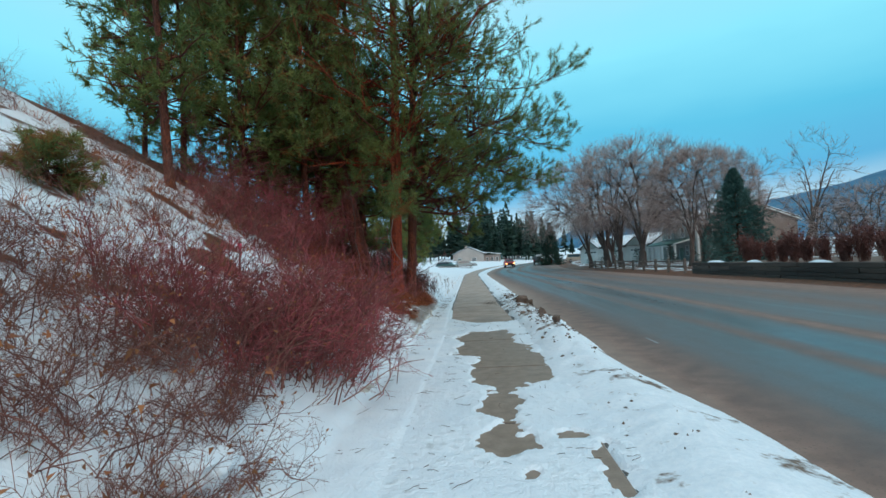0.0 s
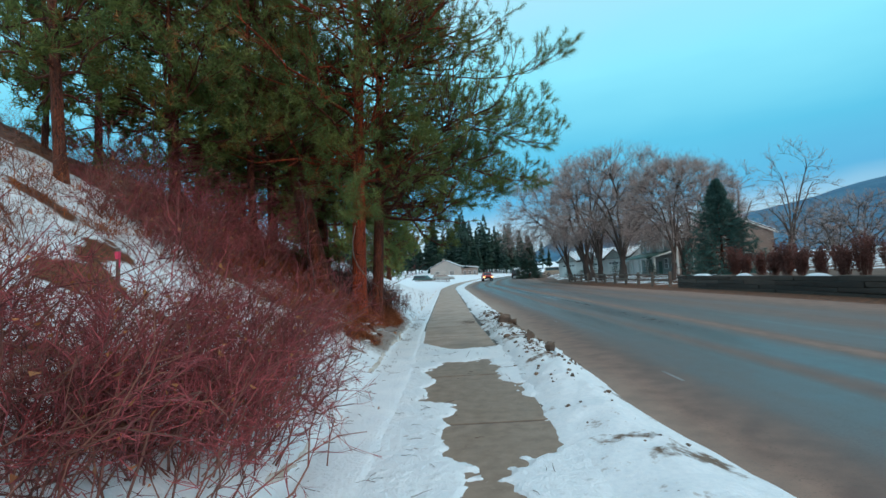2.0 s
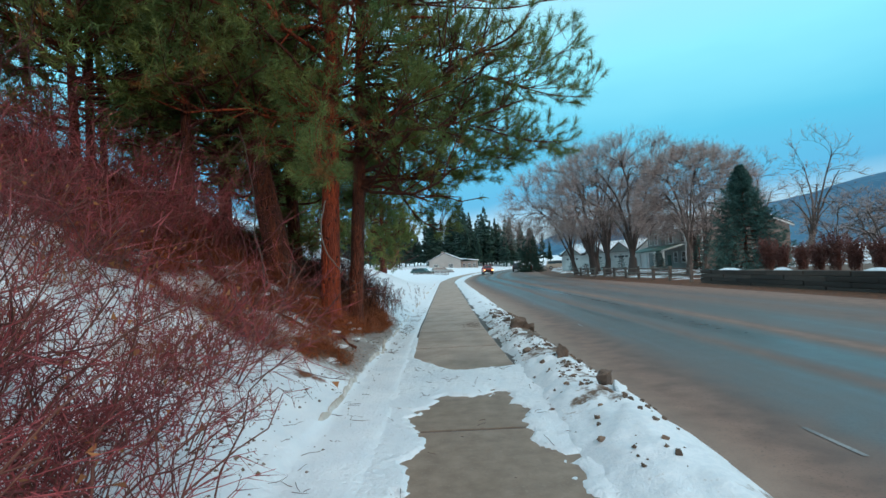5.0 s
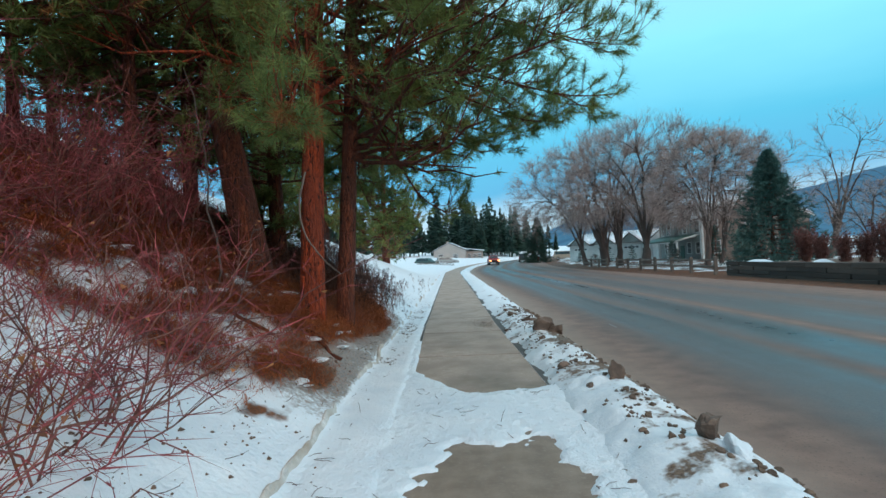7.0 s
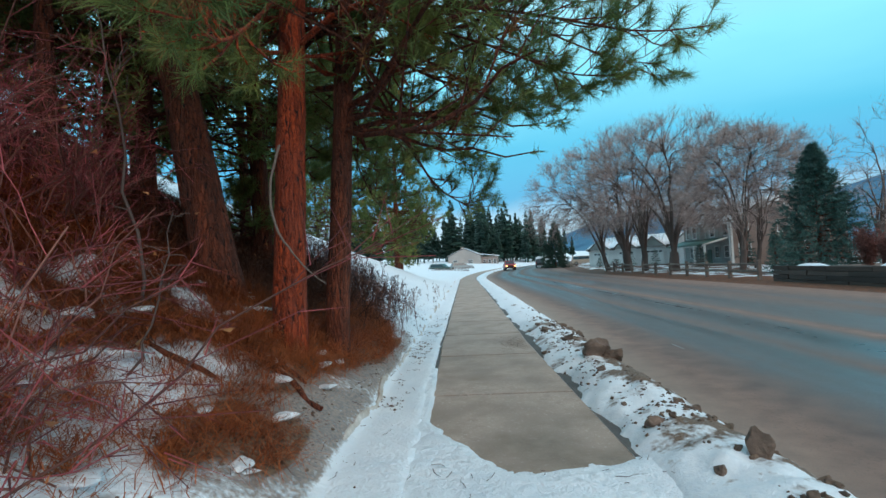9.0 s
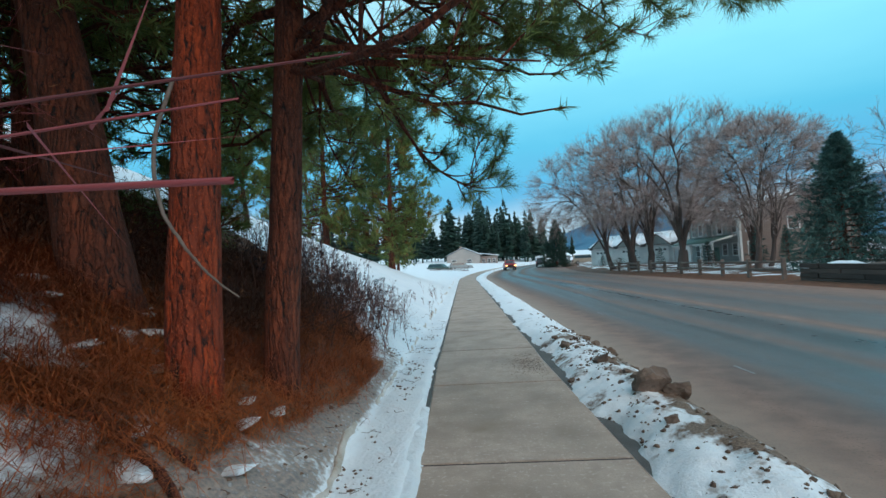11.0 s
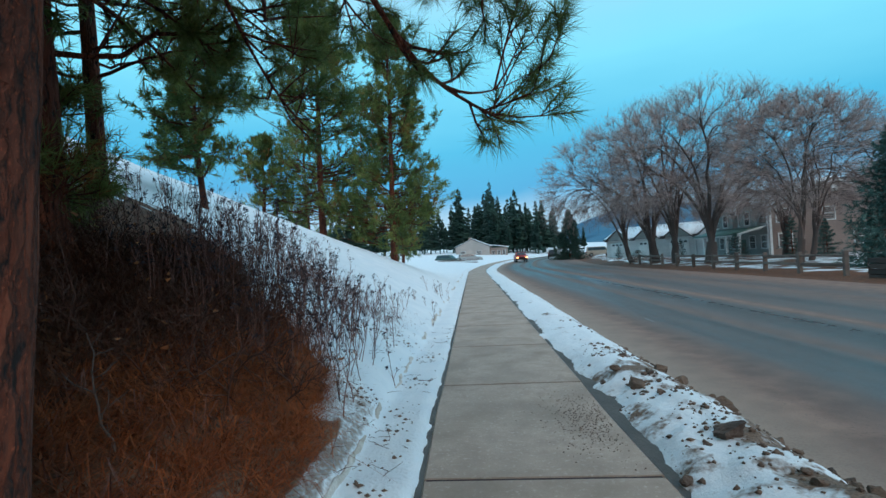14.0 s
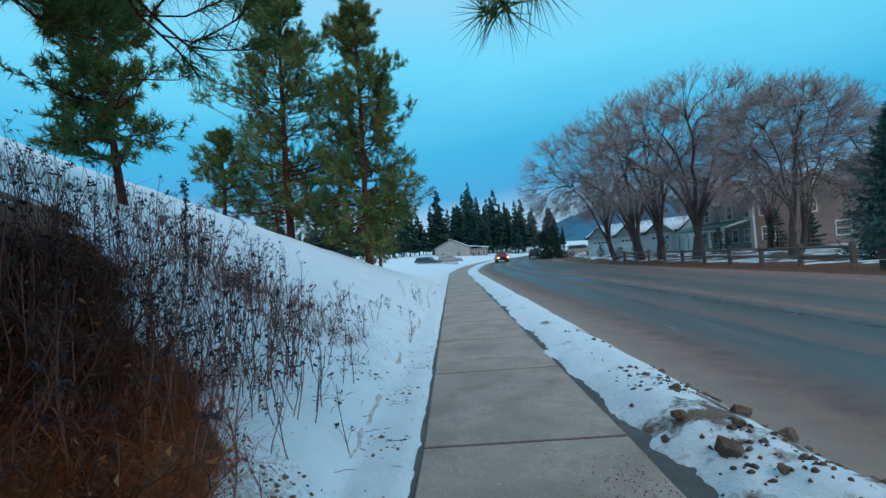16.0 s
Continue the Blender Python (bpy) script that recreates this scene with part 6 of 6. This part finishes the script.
# ---- vehicles ----
def car(place, body_col, label, kind="suv", lit=False, group="parked cars"):
    """A vehicle that faces local -y: body with glasshouse, bumpers, four wheels, lights."""
    m, nt, bsdf = shader("car_paint")
    bsdf.inputs["Base Color"].default_value = (*body_col, 1)
    bsdf.inputs["Roughness"].default_value = 0.3
    nt.links.new(mixed(nt, noise_node(nt, 6, 4), body_col, tuple(c * 0.7 + 0.03 for c in body_col), 0.45, 0.7), bsdf.inputs["Base Color"])
    rub = surface("tyre_rubber", (0.015, 0.015, 0.015), (0.03, 0.03, 0.03), 5, 40, 0.9, 0.2)
    steel = surface("wheel_steel", (0.35, 0.35, 0.36), (0.5, 0.5, 0.5), 5, 40, 0.35, 0, metal=0.9)
    ob = thing("car", place, label, "car", group)
    side = [(-2.3, 0.42), (-2.35, 0.75), (-2.2, 0.98), (-1.15, 1.08), (2.2, 1.08), (2.32, 0.9), (2.32, 0.42)]
    cab = {"suv": [(-1.2, 1.06), (-0.55, 1.66), (1.85, 1.68), (2.2, 1.06)], "pickup": [(-1.2, 1.06), (-0.5, 1.66), (0.6, 1.68), (0.85, 1.06)], "van": [(-1.75, 1.06), (-0.9, 1.78), (2.1, 1.8), (2.28, 1.06)]}[kind]
    def extruded(outline, half, taper):
        bm = bmesh.new()
        zs = [z for _, z in outline]
        lo, hi = min(zs), max(zs)
        rows = []
        for sgn in (-1, 1):
            rows.append([bm.verts.new((sgn * (half - taper * (z - lo) / (hi - lo)), y, z)) for y, z in outline])
        bm.faces.new(rows[0])
        bm.faces.new(rows[1][::-1])
        for i in range(len(outline)):
            j = (i + 1) % len(outline)
            bm.faces.new((rows[0][j], rows[0][i], rows[1][i], rows[1][j]))
        bmesh.ops.recalc_face_normals(bm, faces=bm.faces[:])
        bmesh.ops.bevel(bm, geom=bm.edges[:], offset=0.05, segments=2, affect="EDGES")
        return bm
    body = part("body", extruded(side, 0.92, 0.04), m, ob)
    part("cab", extruded(cab, 0.86, 0.14), m, ob)
    (y0, z0), (y1, z1), (y2, z2), (y3, z3) = cab
    def pane(pts, name):
        n = len(pts)
        mesh(name, np.array(pts), np.array([list(range(n))]), M_GLASS, ob)
    f = lambda t, a, b: a + (b - a) * t
    for e, nm in ((0.15, "windscreen"),):
        ya, za, yb, zb = f(0.15, y0, y1), f(0.15, z0, z1), f(0.88, y0, y1), f(0.88, z0, z1)
        pane([(-0.74, ya - 0.02, za + 0.015), (0.74, ya - 0.02, za + 0.015), (0.64, yb - 0.02, zb + 0.015), (-0.64, yb - 0.02, zb + 0.015)], nm)
    ya, za, yb, zb = f(0.2, y3, y2), f(0.2, z3, z2), f(0.85, y3, y2), f(0.85, z3, z2)
    pane([(0.72, ya + 0.02, za + 0.01), (-0.72, ya + 0.02, za + 0.01), (-0.62, yb + 0.02, zb + 0.01), (0.62, yb + 0.02, zb + 0.01)], "rear_window")
    for sgn in (-1, 1):
        pane([(sgn * 0.85, y0 + 0.45, z0 + 0.1), (sgn * 0.85, y3 - 0.3, z0 + 0.1), (sgn * 0.76, y2 - 0.15, z1 - 0.1), (sgn * 0.76, y1 + 0.1, z1 - 0.1)], "side_window")
    part("bumper", box((-0.9, -2.45, 0.4), (0.9, -2.28, 0.62), 0.03), rub, ob)
    part("bumper", box((-0.9, 2.27, 0.4), (0.9, 2.42, 0.62), 0.03), rub, ob)
    part("grille", box((-0.5, -2.385, 0.66), (0.5, -2.33, 0.86), 0.01), rub, ob)
    amber, nt2, b2 = shader("lit_lamp" if lit else "lamp_glass")
    b2.inputs["Base Color"].default_value = (0.8, 0.75, 0.65, 1)
    b2.inputs["Roughness"].default_value = 0.2
    if lit:
        b2.inputs["Emission Color"].default_value = (1, 0.42, 0.08, 1)
        b2.inputs["Emission Strength"].default_value = 5
    red = surface("tail_lamp", (0.25, 0.01, 0.01), (0.35, 0.02, 0.02), 5, 20, 0.3, 0)
    for sgn in (-1, 1):
        part("headlight", box((sgn * 0.72 - 0.16, -2.40, 0.68), (sgn * 0.72 + 0.16, -2.2, 0.86), 0.03), amber, ob)
        part("tail_light", box((sgn * 0.8 - 0.1, 2.25, 0.7), (sgn * 0.8 + 0.1, 2.345, 0.98), 0.02), red, ob)
        part("mirror", box((sgn * 1.0 - 0.09, y0 + 0.3, 1.05), (sgn * 1.0 + 0.09, y0 + 0.42, 1.2), 0.03), m, ob)
        for y in (-1.45, 1.45):
            bm = bmesh.new()
            bmesh.ops.create_cone(bm, cap_ends=True, segments=24, radius1=0.36, radius2=0.36, depth=0.24, matrix=Matrix.Rotation(radians(90), 4, "Y"))
            bmesh.ops.bevel(bm, geom=[e for e in bm.edges if abs(e.verts[0].co.x - e.verts[1].co.x) < 0.01], offset=0.03, segments=2, affect="EDGES")
            wheel = part("wheel", bm, rub, ob)
            wheel.location = (sgn * 0.82, y, 0.36)
            bm = bmesh.new()
            bmesh.ops.create_cone(bm, cap_ends=True, segments=20, radius1=0.22, radius2=0.2, depth=0.26, matrix=Matrix.Rotation(radians(90), 4, "Y"))
            part("rim", bm, steel, wheel)
    return ob


# ---- pavement slabs, stones beside them ----
def build_pavement():
    pav = thing("pavement", Matrix(), "concrete pavement of large slabs, partly wet", "pavement", kind="structure")
    rng = random.Random(2)
    joint, y = 2.53, 19.98 - 2.53 * 10
    while y < 150:
        bm = bmesh.new()
        n = 6
        rows = []
        for j in range(n + 1):
            yy = y + 0.025 + (joint - 0.05) * j / n
            c = float(bend(yy) + (walk_shift(yy)))
            z = float(rise(yy))
            rows.append([bm.verts.new((c + a, yy, z + b)) for a, b in ((-1.0, -0.15), (-1.0, -0.012), (-0.988, 0.0), (0.645, 0.0), (0.657, -0.012), (0.657, -0.15))])
        for j in range(n):
            for k in range(5):
                bm.faces.new((rows[j][k], rows[j][k + 1], rows[j + 1][k + 1], rows[j + 1][k]))
        bm.faces.new(rows[0])
        bm.faces.new(rows[-1][::-1])
        bmesh.ops.recalc_face_normals(bm, faces=bm.faces[:])
        part("slab", bm, M_CONCRETE, pav)
        c, z = float(bend(y) + walk_shift(y)), float(rise(y)) - 0.012
        mesh("joint", np.array([(c - 0.985, y - 0.03, z), (c + 0.64, y - 0.03, z), (c + 0.64, y + 0.03, z), (c - 0.985, y + 0.03, z)]), np.array([[0, 1, 2, 3]]), M_SEED, pav)
        y += joint
    # the dark strip of old tarmac along the slabs' right edge; the thin left strip paints a shadow line
    tar = surface("old_tarmac", (0.07, 0.068, 0.066), (0.15, 0.14, 0.13), 2, 40, 0.8, 0.5, 0.01)
    for a0, b0, name in ((0.66, 1.0, "tarmac_edge"), (-1.05, -1.003, "tarmac_edge")):
        ys = np.arange(-4, 150, 0.25)
        c = bend(ys) + walk_shift(ys)
        V = np.concatenate([np.column_stack([c + a0, ys, rise(ys) - 0.012]), np.column_stack([c + b0, ys, rise(ys) - 0.014])])
        n = len(ys)
        i = np.arange(n - 1)
        mesh(name, V, np.stack([i, i + n, i + n + 1, i + 1], -1), tar, pav)


def build_stones():
    rng = np.random.RandomState(6)
    big = [(1.6, 10.6, 0.12, 1.7, 1), (1.55, 12.5, 0.11, 1.4, 0), (1.15, 13.3, 0.08, 1.2, 0), (1.38, 16.15, 0.19, 1.0, 0), (1.62, 16.1, 0.15, 0.9, 0), (1.2, 15.2, 0.06, 1.0, 0),
           (1.3, 17.75, 0.12, 0.8, 0), (1.05, 19.9, 0.07, 0.8, 0), (1.08, 19.3, 0.1, 0.9, 0), (1.68, 19.6, 0.1, 0.8, 0), (1.62, 20.1, 0.09, 0.8, 0), (1.35, 20.7, 0.07, 0.8, 0), (1.66, 18.6, 0.09, 0.8, 0)]
    for i, (x, y, r, tall, snow) in enumerate(big):
        ob = thing("rock", Matrix.Translation((x, y, float(bank_height(x, y)) + 0.3 * r * tall)), "brown rock in the dirty snow bank", "rock", "rocks in the snow bank")
        lump("stone", r, 300 + i, M_ROCK if y < 18.2 else M_CLOD, ob, (1, 1, tall))
        if snow:
            lump("snow_cap", r * 0.95, 380 + i, M_SNOW, ob, (0.8, 1.5, 0.75), label="snow plastered on the rock").location = (0.08, -0.2, -0.08)
    ob = lump("snow_lump", 0.24, 590, M_SNOW, None, (1.3, 1.0, 0.7), label="lump of snow caught on dead brush")
    tagged(ob, "", "snow lump", "snow lumps")
    ob.matrix_world = pose(-1.78, 2.95, float(ground_z(-1.78, 2.95)) + 0.14)
    protos = []
    for i in range(150):
        y = rng.uniform(6.5, 24) if i < 80 else rng.uniform(9, 20)
        x = rng.normal(1.5, 0.28)
        if not 0.8 < x < 2.15:
            continue
        r = rng.uniform(0.015, 0.05) * (1.05 if 12 < y < 22 else 0.8)
        m = pose(x, y, float(bank_height(x, y)) + r * 0.1, 0, 0, rng.uniform(0, 360))
        if len(protos) < 6:
            ob = lump("clod", 0.05, 400 + i, M_CLOD, None, (1, 1.2, 0.8), label="frozen clod of dirt on the snow")
            tagged(ob, "", "dirt clod", "dirt clods")
            ob.matrix_world = m
            protos.append(ob)
        else:
            c = copy_thing(protos[i % 6], m)
            c.scale = (r / 0.05,) * 3
    for i in range(34):
        x, y = rng.uniform(-4.6, -1.75), rng.uniform(11.3, 15.4)
        r = rng.uniform(0.04, 0.13)
        ob = lump("snow_lump", r, 600 + i, M_SNOW, None, (1.7, 1.2, 0.4), label="lump of old snow among dead grass")
        tagged(ob, "", "snow lump", "snow lumps")
        ob.matrix_world = pose(x, y, float(ground_z(x, y)) + r * 0.12, 0, 0, rng.uniform(0, 360))


build_ground()
build_road()
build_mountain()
build_far_woods()
build_big_house()
build_garage()
build_far_house()


def build_yard():
    """The picket fence and the snowed-in car by the low house."""
    rng = random.Random(5)
    fence = thing("picket_fence", pose(-7.6, 96, float(rise(96)) + 0.0, 0, 0, 6), "grey picket fence standing in snow", "fence")
    for i in range(26):
        part("picket", box((i * 0.26, -0.015, -0.2), (i * 0.26 + 0.11, 0.015, 0.95 + rng.uniform(-0.04, 0.04)), 0.006), M_RAIL, fence)
    for z in (0.25, 0.7):
        part("rail", box((-0.05, 0.016, z), (6.7, 0.06, z + 0.08), 0.006), M_RAIL, fence)
    c = car(pose(-6.4, 104, float(rise(104)) + 0.02, 0, 0, 70), (0.05, 0.09, 0.08), "dark green car with snow on its roof", "suv")
    part("snow_cap", box((-0.68, -0.4, 1.66), (0.68, 1.7, 1.78), 0.05), M_SNOW, c, "snow on the roof")
    c = car(pose(-2.6, 112, float(rise(112)) + 0.02, 0, 0, 100), (0.35, 0.36, 0.36), "pale car parked in the snowy yard", "suv")


build_yard()
build_wall()
build_hedge()
build_fence()
for i, (x, y, h, r, w, lx) in enumerate([(16.0, 68.4, 15.4, 0.34, 0.54, -0.31), (16.6, 63.4, 16.0, 0.5, 0.5, -0.05), (17.0, 59.4, 15.6, 0.36, 0.44, 0.0), (17.8, 54.6, 15.2, 0.52, 0.52, 0.04), (19.6, 46.6, 11.6, 0.26, 0.44, 0.06), (22.5, 50.0, 12.6, 0.2, 0.44, 0.08), (20.5, 75.0, 15.0, 0.34, 0.5, 0.0), (27.0, 60.5, 14.6, 0.28, 0.5, 0.0)]):
    bare_tree((x, y, -0.05), h, 700 + i, r * 0.85, 0.10 + 0.03 * (i % 3), 7 + i % 3, wide=w, lean=(lx, 0))
for i, (x, y, h, lx) in enumerate([(28.0, 50.0, 11.5, -0.1), (31.5, 50.0, 13.5, 0.3), (37, 56, 11, 0.1)]):
    bare_tree((x, y, 0.2), h, 730 + i, 0.26, 0.2, 5, label="tall open bare tree behind the hedge", fine=4, wide=0.3, limbs=30, ends=130, lean=(lx, 0))
spruce((19.9, 38.8, 0.1), 7.5, 7.2, 41, n=560, per=7)
for i, (x, y, h, w) in enumerate([(27.0, 59.5, 3.9, 2.4), (29.0, 58.5, 3.6, 2.2), (27.9, 56.5, 3.2, 2.4), (24.2, 63.5, 2.6, 3.0), (23.4, 60.5, 1.6, 2.4), (19.6, 87, 2.0, 1.8), (19.8, 79, 1.3, 4.2), (21.9, 79.5, 2.6, 1.9), (24.2, 76.5, 2.4, 2.2)]):
    spruce((x, y, -0.05), h, w, 50 + i, n=130, label="dark evergreen shrub in front of the house", per=8, group="evergreen shrubs")
for i, (x, y, h) in enumerate([(20.5, 29, 3.6), (22.5, 24, 4.2), (24.0, 31, 5.0), (20.0, 19, 3.6), (28, 36, 5.5), (25.5, 38, 5.0), (31, 42, 6.0)]):
    bare_tree((x, y, 0.4), h, 760 + i, 0.07, 0.04, 8, label="reddish-brown brush thicket behind the hedge", fine=5, wide=0.5, group="brush behind the hedge", limbs=40, ends=160)
spruce((14.6, 98.0, 0.2), 8.4, 6.5, 42, n=500, material=M_FIR, label="dark spruce beside the road")
car(pose(13.2, 108, float(rise(108)) - 0.02, 0, 0, 172), (0.02, 0.02, 0.025), "black car parked on the far verge", "suv")
car(pose(21.1, 105, float(rise(105)) + 0.05, 0, 0, 80), (0.42, 0.35, 0.28), "tan van parked in a driveway", "van")
car(pose(6.2, 97, float(rise(97)) - 0.04, 0, 0, 2), (0.35, 0.012, 0.015), "red pickup truck with lit headlights on the road", "pickup", True, "cars on the road")
build_pines()
build_undergrowth()
build_deadwood()
build_stake()
build_snow()
build_ridge()
build_debris()
build_stones()
build_pavement()
